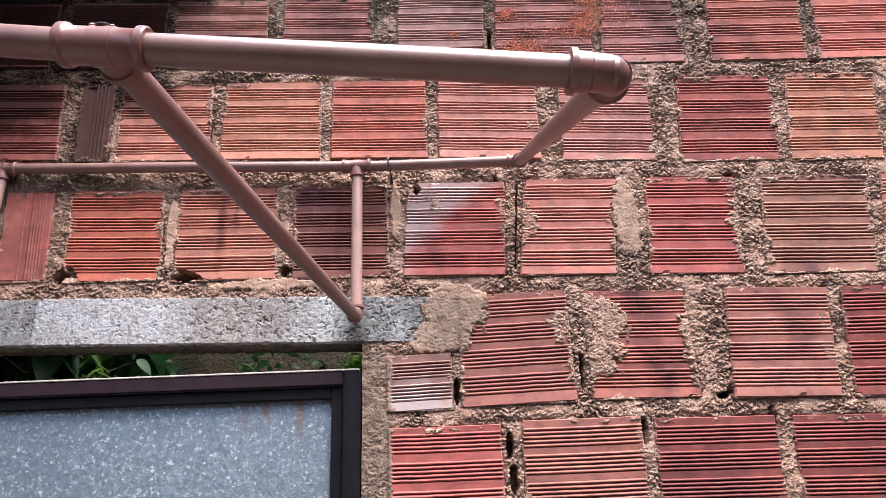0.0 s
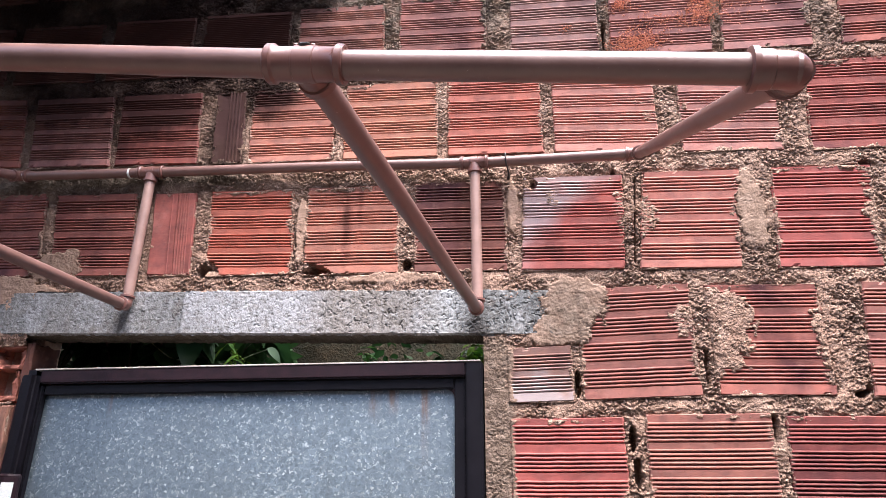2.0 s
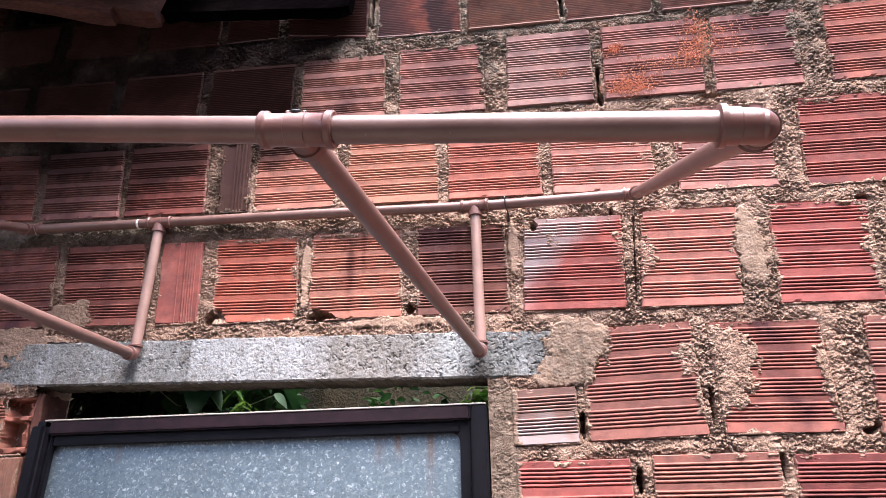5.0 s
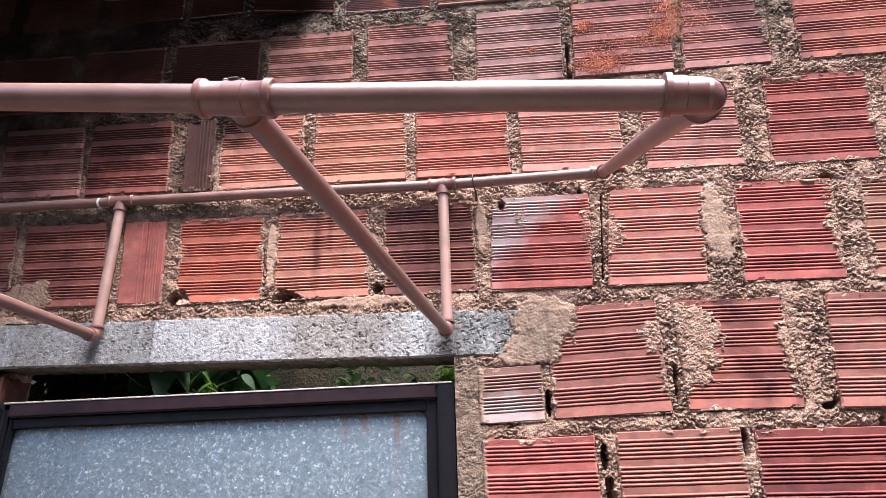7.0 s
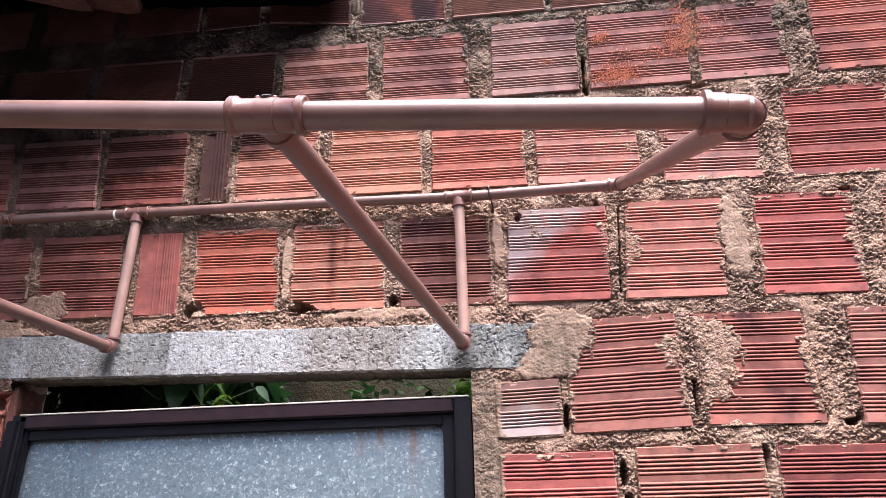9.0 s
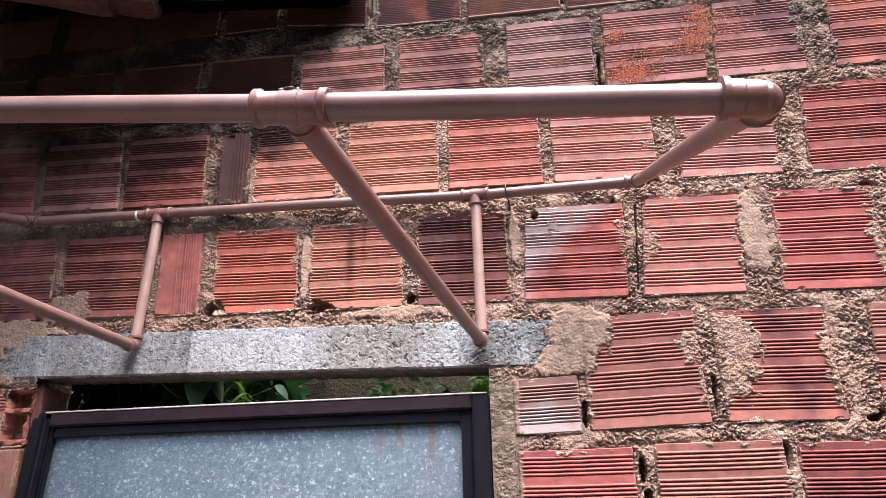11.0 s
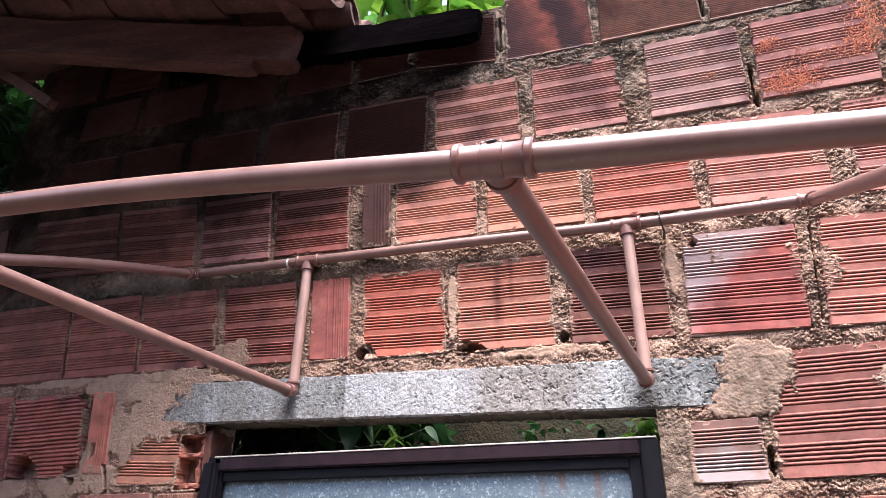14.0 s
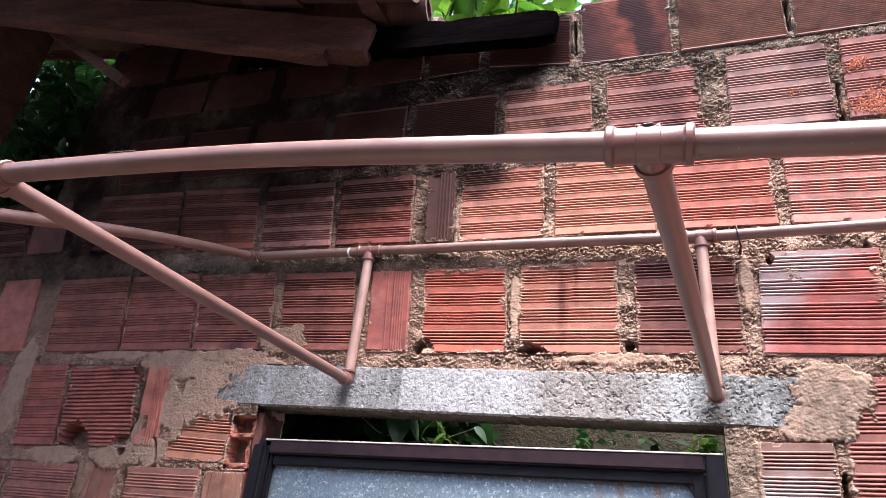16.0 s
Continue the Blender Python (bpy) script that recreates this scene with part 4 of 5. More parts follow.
fissure = (0.6 * np.clip(1 - crumbs_a / 0.40, 0, 1) + 0.9 * np.clip(1 - crumbs_c / 0.34, 0, 1)) * np.clip(1.3 * loose - 0.15, 0, 1) + 0.6 * np.clip(1 - lumps / 0.25, 0, 1)
cracks = rough * 0.0050 * np.minimum(fissure, 1.2) + smooth_area * 0.0011 * np.clip(1 - crumble(X, Z, 24.0, 89) / 0.22, 0, 1) + smooth_area * 0.0018 * np.clip(-2.0 - 3.4 * n_fine, 0, 1)
height = -0.004 + rough * (0.0024 * n_mid + relief) + bulge * (1 - smooth_area) + 0.003 * smooth_area + 0.0022 * n_big - cracks - 0.007 * gap
even_face = 0.0006 + 0.0018 * np.clip(inside / 0.006, 0, 1) + 0.0010 * n_big + 0.0004 * n_mid + 0.0003 * n_fine + 0.0011 * (crumbs_a - 0.75) * loose + 0.0007 * (crumbs_b - 0.75) - cracks
height = np.where(patch > 0, height * (1 - smooth_area) + even_face * smooth_area, height)
over = np.maximum(-inside + reach, patch)                                     # positive where mortar lies
height = np.where((inside > 0) & ((smooth_area < 0.5) | (patch < 0)), np.maximum(0.8 * height + 0.0018, -0.0035 + 0.002 * crumbs_a) + 0.001 * np.clip(over / 0.004, 0, 1.5), height)
height = np.where(inside < 0, np.maximum(height, -0.016), height)
height = np.where(inside > 0.003, np.minimum(height, 0.0010 + 0.0016 * crumbs_a), height)
# thin fringes that fill the grooves beside the joints and leave the ridges bare
fringe = 0.003 + 0.011 * np.clip(0.35 + 1.1 * n_big + 0.8 * n_mid, 0, 1.2)
fill = -0.0008 - 0.0062 * np.clip(-over / fringe, 0, 1) + 0.0012 * (crumbs_a - 0.75) + 0.0008 * n_fine
height = np.where((over < 0) & (inside > 0), np.where(over > -fringe, fill, -0.016), height)
# holes where mortar is missing
VOIDS = ((-0.434, 2.230, 0.024, 0.010), (-1.488, 2.046, 0.042, 0.022), (-1.335, 2.012, 0.012, 0.010), (-0.004, 2.388, 0.010, 0.011), (0.137, 1.915, 0.006, 0.025), (0.140, 1.86, 0.007, 0.025), (0.364, 1.93, 0.006, 0.022), (0.053, 2.005, 0.005, 0.026), (0.508, 1.982, 0.013, 0.007), (0.520, 1.990, 0.006, 0.008), (0.585, 1.94, 0.008, 0.02),
         (-0.662, 2.238, 0.011, 0.017), (-0.252, 2.235, 0.009, 0.012), (-1.325, 2.175, 0.008, 0.022), (-1.320, 2.09, 0.008, 0.02),
         (0.147, 2.395, 0.006, 0.02), (-1.03, 2.085, 0.014, 0.014), (-1.03, 2.03, 0.012, 0.012), (0.60, 2.40, 0.012, 0.008), (0.375, 2.66, 0.02, 0.005), (-0.802, 2.25, 0.005, 0.03), (-0.50, 2.79, 0.004, 0.05),
         (0.155, 2.68, 0.006, 0.02), (0.832, 2.66, 0.012, 0.006))
for cx, cz, rx, rz in VOIDS:
    f = np.hypot((X - cx) / rx, (Z - cz) / rz) + 0.35 * n_mid
    height = np.where(f < 1, np.minimum(height, -0.043), height)
GAPS = ((-1.549, 2.03, -1.560, 2.205, 0.0065), (-1.334, 2.045, -1.332, 2.11, 0.006), (-1.333, 2.11, -1.336, 2.165, 0.007), (-1.346, 2.175, -1.362, 2.205, 0.009), (-1.442, 2.245, -1.452, 2.32, 0.0045), (-1.231, 2.25, -1.243, 2.30, 0.0045),
        (-1.312, 1.98, -1.300, 1.92, 0.005), (-1.690, 2.23, -1.663, 2.07, 0.005), (-0.803, 2.25, -0.812, 2.34, 0.005), (-1.236, 2.0, -1.262, 2.07, 0.004), (0.2705, 2.0, 0.2715, 2.06, 0.004), 
        (0.171, 2.225, 0.186, 2.395, 0.0017), (0.154, 2.70, 0.156, 2.76, 0.004), (-0.3515, 2.95, -0.3515, 3.05, 0.004), (0.0945, 2.92, 0.0945, 3.0, 0.004))
for ax, az, bx, bz, half in GAPS:
    t = np.clip((Z - az) / (bz - az), 0, 1)
    f = np.hypot((X - ax - (bx - ax) * t) / half, np.maximum(0, np.maximum(min(az, bz) - Z, Z - max(az, bz))) / half) + 0.45 * n_mid + 0.25 * n_fine
    height = np.where(f < 1, np.minimum(height, -0.043), height)
keep = ~((inside > 0.010) & (over < -0.020))
keep &= ~((Z > 3.092) & ((X < -1.86) | (X > -1.34))) & ~((Z > 2.715) & (X < -1.86))
keep &= ~((X > -1.062) & (X < -1.004) & (Z > 1.99) & (Z < 2.096 + 0.004 * n_mid))
keep &= ~((X > -1.008) & (X < -0.109) & (Z < 2.19 - 0.03 * (X + 0.5)))
keep &= ~((X > -1.122 + 0.045 * n_mid + 0.015 * n_fine + 0.9 * np.clip(Z - 2.125, 0, 0.08)) & (X < -0.012 + 0.024 * n_mid) & (Z > 2.11 - 0.03 * (X + 0.5)) & (Z < 2.175 - 0.026 * (X + 0.5)))
keep &= ~((np.hypot((X + 1.480) / 1.2, Z - 2.032) < 0.037 + 0.006 * n_mid) & (inside > 0.001))
droop = 0.5 * rough * np.clip(height + 0.006, 0, 0.012)      # lumps hang over their undersides
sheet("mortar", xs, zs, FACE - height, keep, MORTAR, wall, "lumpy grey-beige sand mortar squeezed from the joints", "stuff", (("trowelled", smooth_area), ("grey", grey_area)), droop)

# ---------------------------------------------------------------- lintel
NR = 56
lx = np.arange(-1.185, 0.016, 0.0015)
low = np.interp(lx, (-1.185, 0.02), (2.1208, 2.089))
high = np.interp(lx, (-1.185, 0.02), (2.210, 2.176))
rows = np.linspace(0, 1, NR)
LX = np.repeat(lx[None, :], NR, 0)
LZ = low[None, :] + (high - low)[None, :] * rows[:, None]
LZ[0] += 0.003 * fbm(LX[0], LX[0] * 0, 60.0, 4, 71)
LZ[-1] += 0.004 * fbm(LX[0], LX[0] * 0 + 2, 40.0, 4, 72)
pitted = np.interp(LX, (-1.08, -0.70, -0.68, -0.42, -0.38, -0.2, -0.12, 0.02), (0.55, 0.6, 0.55, 0.6, 0.9, 0.95, 1.1, 1.2))
holes = np.clip(0.55 - crumble(LX, LZ, 125.0, 81), 0, 1) * np.clip(0.45 + fbm(LX, LZ, 60.0, 2, 86) * 1.8, 0, 1)
LY = FACE - 0.002 + 0.004 * np.clip((LX + 0.10) / 0.10, 0, 1) + 0.004 * np.clip((-1.05 - LX) / 0.05, 0, 1) + 0.0012 * fbm(LX, LZ, 9.0, 3, 82)
LY = LY + 0.6 * pitted * (0.012 * holes - 0.0016 * crumble(LX, LZ, 140.0, 85) - 0.0006 * fbm(LX, LZ, 90.0, 3, 84)) + 0.0015 * np.clip((-0.689 - LX) / 0.003, 0, 1)
LY = LY + np.where((rows[:, None] < 0.02) | (rows[:, None] > 0.98), 0.004, 0.0)
verts = np.stack([LX, LY, LZ], -1).reshape(-1, 3)
n = len(lx)
faces = [(i * n + j, i * n + j + 1, (i + 1) * n + j + 1, (i + 1) * n + j) for i in range(NR - 1) for j in range(n - 1)]
rim = list(range(n)) + [i * n + n - 1 for i in range(1, NR)] + [(NR - 1) * n + j for j in range(n - 2, -1, -1)] + [i * n for i in range(NR - 2, 0, -1)]
back = verts[rim].copy()
back[:, 1] = 1.318
verts = np.concatenate([verts, back])
faces += [(rim[(k + 1) % len(rim)], rim[k], NR * n + k, NR * n + (k + 1) % len(rim)) for k in range(len(rim))]
mesh = bpy.data.meshes.new("lintel")
mesh.from_pydata(verts.tolist(), [], faces)
mesh.materials.append(CONCRETE)
# underside faces get the darker concrete in place of their shade
mesh.materials.append(SHADE_CONCRETE)
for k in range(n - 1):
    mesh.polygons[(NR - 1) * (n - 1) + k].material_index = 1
mesh.shade_smooth()
mesh.set_sharp_from_angle(angle=radians(50))
lintel = link_mesh("lintel", mesh, CONCRETE)
tagged(lintel, "pitted whitewashed concrete lintel above the metal door", "lintel", kind="structure")

# ---------------------------------------------------------------- metal door
door = new("door_1")
door.location = (-0.55, 1.28, 0.0)
tagged(door, "closed galvanised sheet door in a dark painted steel frame", "door", kind="structure")
offset = Matrix.Translation((-0.55, 1.28, 0.0)).inverted()


def door_part(name, bm, mat, label=""):
    bm.transform(offset)
    return part(name, bm, mat, door, label)


door_part("stile", bevelled_box(-0.1415, -0.1115, 1.252, 1.30, 0.03, 2.0475, 0.003), STILE_PAINT)
door_part("stile", bevelled_box(-1.0005, -0.9615, 1.246, 1.30, 0.03, 2.0475, 0.011, 5), STILE_PAINT)
door_part("top_rail", bevelled_box(-0.9610, -0.1420, 1.2525, 1.30, 2.0205, 2.0475, 0.003), FRAME_PAINT)
door_part("bottom_rail", bevelled_box(-0.9610, -0.1420, 1.256, 1.30, 0.03, 0.08, 0.003), FRAME_PAINT)
door_part("bead", bevelled_box(-0.1620, -0.1420, 1.262, 1.2735, 0.08, 2.0195, 0.002), STILE_PAINT)
door_part("bead", bevelled_box(-0.9610, -0.9535, 1.260, 1.2735, 0.08, 2.0195, 0.002), STILE_PAINT)
door_part("bead", bevelled_box(-0.9530, -0.1625, 1.262, 1.2735, 2.0005, 2.0195, 0.002), STILE_PAINT)
door_part("worn_edge", bevelled_box(-0.972, -0.114, 1.2512, 1.290, 2.0462, 2.0490, 0.0006, 1), BARE_EDGE, "bare worn edge on top of the frame")
bm = bmesh.new()
arc = [(-0.1627, 2.0003)] + [(-0.1627 - 0.016 * (1 - math.sin(t)), 2.0003 - 0.016 * (1 - math.cos(t))) for t in (math.pi / 2 * k / 6 for k in range(7))]
rings = [[bm.verts.new((x, y, z)) for x, z in arc] for y in (1.266, 1.2740)]
for k in range(len(arc)):
    n = (k + 1) % len(arc)
    bm.faces.new((rings[0][k], rings[0][n], rings[1][n], rings[1][k]))
bm.faces.new(rings[0])
bm.faces.new(rings[1][::-1])
door_part("corner_fillet", bm, FRAME_PAINT)
bm = bmesh.new()
box(bm, -0.98, -0.150, 1.2745, 1.2760, 0.05, 2.014)
door_part("panel", bm, ZINC, "spangled grey galvanised sheet")
bm = bmesh.new()
tube(bm, [(-0.968, 1.243, z) for z in (1.70, 1.702, 1.853, 1.857)], [0.015, 0.019, 0.019, 0.015])
door_part("hinge", bm, FRAME_PAINT)
door_part("label", bevelled_box(-0.966, -0.942, 1.2222, 1.224, 1.79, 1.842, 0.0004, 1), WHITE_TAPE, "white paper tag")

# ---------------------------------------------------------------- pipe frame
R = 0.0101
pipes = new("pipe_frame")
pipes.location = (-0.12, 1.22, 2.13)
tagged(pipes, "awning frame of brown plastic water pipe above the door", "pipe frame")
back_to = Matrix.Translation(pipes.location).inverted()


def pipe_part(name, bm, mat=None, label=""):
    bm.transform(back_to)
    return part(name, bm, mat or PVC, pipes, label, smooth=True)


def pipe(points, name="pipe", r=R, mat=None):
    """A pipe bent gently through the points."""
    pts = [Vector(p) for p in points]
    line_pts = []
    for i in range(len(pts) - 1):
        p0, p1, p2, p3 = pts[max(i - 1, 0)], pts[i], pts[i + 1], pts[min(i + 2, len(pts) - 1)]
        for k in range(8):
            t = k / 8
            line_pts.append(0.5 * ((2 * p1) + (p2 - p0) * t + (2 * p0 - 5 * p1 + 4 * p2 - p3) * t * t + (3 * p1 - p0 - 3 * p2 + p3) * t ** 3))
    line_pts.append(pts[-1])
    bm = bmesh.new()
    tube(bm, line_pts, [r] * len(line_pts))
    return pipe_part(name, bm, mat)


def tee(centre, along, branch, half=0.0275, reach=0.024):
    """A pipe tee: a straight sleeve and a branch socket."""
    c, a, b = Vector(centre), Vector(along).normalized(), Vector(branch).normalized()
    bm = bmesh.new()
    sleeve(bm, c - a * half, c + a * half, 0.0120)
    tube(bm, [c, c + b * (reach - 0.008), c + b * (reach - 0.0075), c + b * (reach - 0.001), c + b * reach], [0.0120, 0.0120, 0.0136, 0.0136, 0.0115])
    return pipe_part("tee", bm, FITTING)


def elbow(centre, out_a, out_b, reach=0.027, r=0.0121):
    """A pipe elbow with two sockets that leave along out_a and out_b."""
    c, a, b = Vector(centre), Vector(out_a).normalized(), Vector(out_b).normalized()
    bm = bmesh.new()
    pts = [c + a * reach, c + a * (reach - 0.0006), c + a * (reach - 0.0044), c + a * (reach - 0.0048)]
    radii = [r + 0.0008, r + 0.0018, r + 0.0018, r]
    bend = 0.013
    pts += [c + a * 0.0160, c + a * 0.0152]
    radii += [r, r - 0.0008]
    p0, p2 = c + a * bend, c + b * bend
    for k in range(9):
        t = k / 8
        pts.append((1 - t) ** 2 * p0 + 2 * t * (1 - t) * c + t * t * p2)
        radii.append(r - 0.0008)
    pts += [c + b * 0.0152, c + b * 0.0160]
    radii += [r - 0.0008, r]
    pts += [c + b * (reach - 0.0048), c + b * (reach - 0.0044), c + b * (reach - 0.0006), c + b * reach]
    radii += [r, r + 0.0018, r + 0.0018, r + 0.0008]
    tube(bm, pts, radii)
    return pipe_part("elbow", bm, FITTING)


RAIL_RIGHT, RAIL_LEFT = Vector((0.184, 1.186, 2.408)), Vector((-1.098, 1.232, 2.462))
TEE_R, TEE_L = Vector((-0.118, 1.226, 2.430)), Vector((-0.796, 1.236, 2.455))
FOOT_R, FOOT_L = Vector((-0.116, 1.222, 2.132)), Vector((-0.797, 1.232, 2.164))
FRONT_R, FRONT_L = Vector((0.1345, 0.452, 2.0575)), Vector((-1.100, 0.452, 2.159))
FTEE_R, FTEE_L = Vector((-0.176, 0.452, 2.089)), Vector((-0.806, 0.452, 2.1455))
FRONT_MID = Vector((-0.50, 0.452, 2.1255))
# front rail
pipe([FRONT_R, Vector((0.0, 0.452, 2.0715)), FTEE_R, FRONT_MID, FTEE_L, FRONT_L])
front_tee = tee(FTEE_R, FRONT_R - FTEE_R, FOOT_R - FTEE_R)
tee(FTEE_L, FTEE_R - FTEE_L, FOOT_L - FTEE_L)
elbow(FRONT_R, FTEE_R - FRONT_R, RAIL_RIGHT - FRONT_R, 0.029, 0.0126)
elbow(FRONT_L, FTEE_L - FRONT_L, RAIL_LEFT - FRONT_L)
# wall rail
pipe([RAIL_RIGHT, Vector((0.03, 1.208, 2.4195)), TEE_R, Vector((-0.45, 1.234, 2.445)), TEE_L, RAIL_LEFT])
rail_tee = tee(TEE_R, RAIL_RIGHT - TEE_R, FOOT_R - TEE_R)
tee(TEE_L, TEE_R - TEE_L, FOOT_L - TEE_L)
elbow(RAIL_RIGHT, TEE_R - RAIL_RIGHT, FRONT_R - RAIL_RIGHT, 0.022)
elbow(RAIL_LEFT, TEE_L - RAIL_LEFT, FRONT_L - RAIL_LEFT, 0.022)
# side arms, posts and braces
pipe([RAIL_RIGHT, FRONT_R])
pipe([RAIL_LEFT, Vector((-1.10, 0.90, 2.345)), FRONT_L])
for top, foot, front in ((TEE_R, FOOT_R, FTEE_R), (TEE_L, FOOT_L, FTEE_L)):
    pipe([top, foot], mat=PALE_PVC)
    pipe([foot, front])
    elbow(foot, top - foot, front - foot, 0.020)
for c, holder, out, size in ((FTEE_R, front_tee, Vector((0.0, -0.60, 0.80)), 1.15), (TEE_R, rail_tee, Vector((0.0, 0.0, 1.0)), 0.9)):
    bm = bmesh.new()
    tube(bm, [c + out * h for h in (0.0112, 0.0130, 0.0142, 0.0146)], [size * q for q in (0.0030, 0.0034, 0.0032, 0.0018)], 12)
    pipe_part("screw", bm, WIRE, "small dark screw head").parent = holder
    for side in (-1, 1):
        bm = bmesh.new()
        axis = Vector((1.0, 0.0, -0.11)).normalized() * side
        tube(bm, [c + axis * 0.0062 + out * h for h in (0.0105, 0.0132, 0.0138)], [0.0020, 0.0018, 0.0010], 10)
        pipe_part("nub", bm, FITTING, "moulded nub beside the screw").parent = holder
# worn print on the front rail
for k in range(7):
    x = -0.642 + 0.0046 * k
    z = 2.1375 - 0.074 * (x + 0.642)
    out = Vector((0.0, -0.78, 0.626))
    bm = bmesh.new()
    box(bm, -0.0013 - 0.0005 * (k % 2), 0.0013, -0.0012, 0.0012, -0.0003, 0.0003, Matrix.Translation(Vector((x, 0.452, z)) + out * (R + 0.0001)) @ Matrix.Rotation(0.894, 4, "X"))
    pipe_part("print_mark", bm, WIRE, "faded dark printed mark")
bm = bmesh.new()
centre, reach = Vector((-0.058, 1.218, 2.430)), 0.0118
ring = [centre + reach * Vector((0, math.cos(t), math.sin(t))) for t in (2 * math.pi * k / 24 for k in range(25))]
tube(bm, ring, [0.0012] * 25, 6, False)
tube(bm, [centre + Vector(p) for p in ((0, -0.010, -0.004), (0.002, -0.006, -0.016), (0.005, 0.008, -0.024), (0.004, 0.026, -0.030))], [0.0012, 0.0012, 0.0018, 0.003], 8)
pipe_part("wire_tie", bm, WIRE, "thin dark wire loop")
bm = bmesh.new()
centre = Vector((-1.085, 1.233, 2.4615))
ring = [centre + 0.0112 * Vector((0.25 * math.sin(t * 2), math.cos(t), math.sin(t))) for t in (2 * math.pi * k / 24 for k in range(25))]
tube(bm, ring, [0.0011] * 25, 6, False)
pipe_part("thread_tie", bm, WHITE_TAPE, "pale thread loop")
bm = bmesh.new()
tube(bm, [(-0.846, 1.2358, 2.4556), (-0.842, 1.2357, 2.4555)], [R + 0.0006] * 2)
pipe_part("tape", bm, WHITE_TAPE, "white tape mark")

# ---------------------------------------------------------------- lean-to roof
roof = new("tiled_roof")
roof.location = (-0.75, 1.2, 3.2)
tagged(roof, "old lean-to roof of curved clay tiles on rough timbers", "roof", kind="structure")
to_roof = Matrix.Translation(roof.location).inverted()


def roof_part(name, bm, mat, label="", smooth=False):
    bm.transform(to_roof)
    return part(name, bm, mat, roof, label, smooth)


def roof_height(x):
    return 3.15 + 0.225 * (-0.74 - x)


def barrel(x0, x1, y, up):
    """A curved clay tile with its axis along the slope."""
    bm = bmesh.new()
    segs = 10
    for r in (0.085, 0.073):
        for x in (x0, x1):
            s = 1.0 if x == x1 else 0.88
            for k in range(segs + 1):
                a = math.pi * k / segs
                bm.verts.new((x, y + s * r * math.cos(a), roof_height(x) + up * (s * r * math.sin(a) * 0.75)))
    bm.verts.ensure_lookup_table()
    n = segs + 1
    v = bm.verts
    for k in range(segs):
        bm.faces.new((v[k], v[k + 1], v[n + k + 1], v[n + k]))
        bm.faces.new((v[2 * n + k], v[3 * n + k], v[3 * n + k + 1], v[2 * n + k + 1]))
        bm.faces.new((v[k], v[2 * n + k], v[2 * n + k + 1], v[k + 1]))
        bm.faces.new((v[n + k], v[n + k + 1], v[3 * n + k + 1], v[3 * n + k]))
    for k in (0, segs):
        bm.faces.new((v[k], v[n + k], v[3 * n + k], v[2 * n + k]))
    return bm


for i in range(9):
    y = 1.34 - 0.165 * i
    for j in range(6):
        x1 = -0.72 - 0.36 * j + rng.uniform(-0.02, 0.02)
        roof_part("tile", barrel(x1 - 0.42, x1, y + rng.uniform(-0.008, 0.008), 1), ROOF_CLAY, smooth=True)
        roof_part("tile", barrel(x1 - 0.42, x1, y - 0.0825 + rng.uniform(-0.008, 0.008), -1), ROOF_CLAY, smooth=True)


def timber(a, b, width, height, mat, name="timber", seed=1):
    """A rough-sawn timber from a to b with wavy faces."""
    a, b = Vector(a), Vector(b)
    d = (b - a).normalized()
    side = d.cross(Vector((0, 0, 1))).normalized()
    up = side.cross(d)
    bm = bmesh.new()
    rings = []
    count = 24
    for k in range(count + 1):
        p = a.lerp(b, (k / count) ** 1.3 if k else 0)
        ring = []
        for u, v in ((-1, -1), (-0.3, -1.04), (0.4, -0.98), (1, -1), (1.03, 0), (1, 1), (0, 1.02), (-1, 1), (-1.04, 0.1)):
            wob = (1 + 0.16 * noise.noise(Vector((k * 0.35, u * 3 + seed, v * 3))) + 0.05 * noise.noise(Vector((k * 1.3, u * 5 + seed, v * 5)))) * (0.86 if k in (0, count) else 1)
            ring.append(bm.verts.new(p + side * u * width / 2 * wob + up * v * height / 2 * wob))
        rings.append(ring)
    for r0, r1 in zip(rings, rings[1:]):
        for k in range(9):
            bm.faces.new((r0[k], r0[(k + 1) % 9], r1[(k + 1) % 9], r1[k]))
    bm.faces.new(rings[0][::-1])
    bm.faces.new(rings[-1])
    return roof_part(name, bm, mat)


timber((-0.862, 1.19, 3.035), (-2.6, 0.95, 3.425), 0.06, 0.105, OLD_WOOD, "beam", 3)
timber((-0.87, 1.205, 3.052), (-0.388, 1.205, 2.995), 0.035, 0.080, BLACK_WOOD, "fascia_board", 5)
for k, y in enumerate((-0.06, 0.5)):
    timber((-0.80, y, 3.03), (-2.8, y, 3.48), 0.06, 0.09, OLD_WOOD, "rafter", 7 + k)
for k in range(6):
    x = -0.86 - 0.36 * k
    timber((x, -0.12, roof_height(x) - 0.05), (x, 1.3, roof_height(x) - 0.05), 0.05, 0.025, OLD_WOOD, "batten", 20 + k)
# the wall plate is added to close the sky gap between wall and roof
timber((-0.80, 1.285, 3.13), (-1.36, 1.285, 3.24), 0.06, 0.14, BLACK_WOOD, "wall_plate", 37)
timber((-0.97, 1.165, 2.995), (-2.6, 0.92, 3.36), 0.045, 0.030, OLD_WOOD, "plank", 41)
timber((-2.08, 1.15, 3.34), (-1.64, 1.15, 3.03), 0.028, 0.028, OLD_WOOD, "stick", 31)

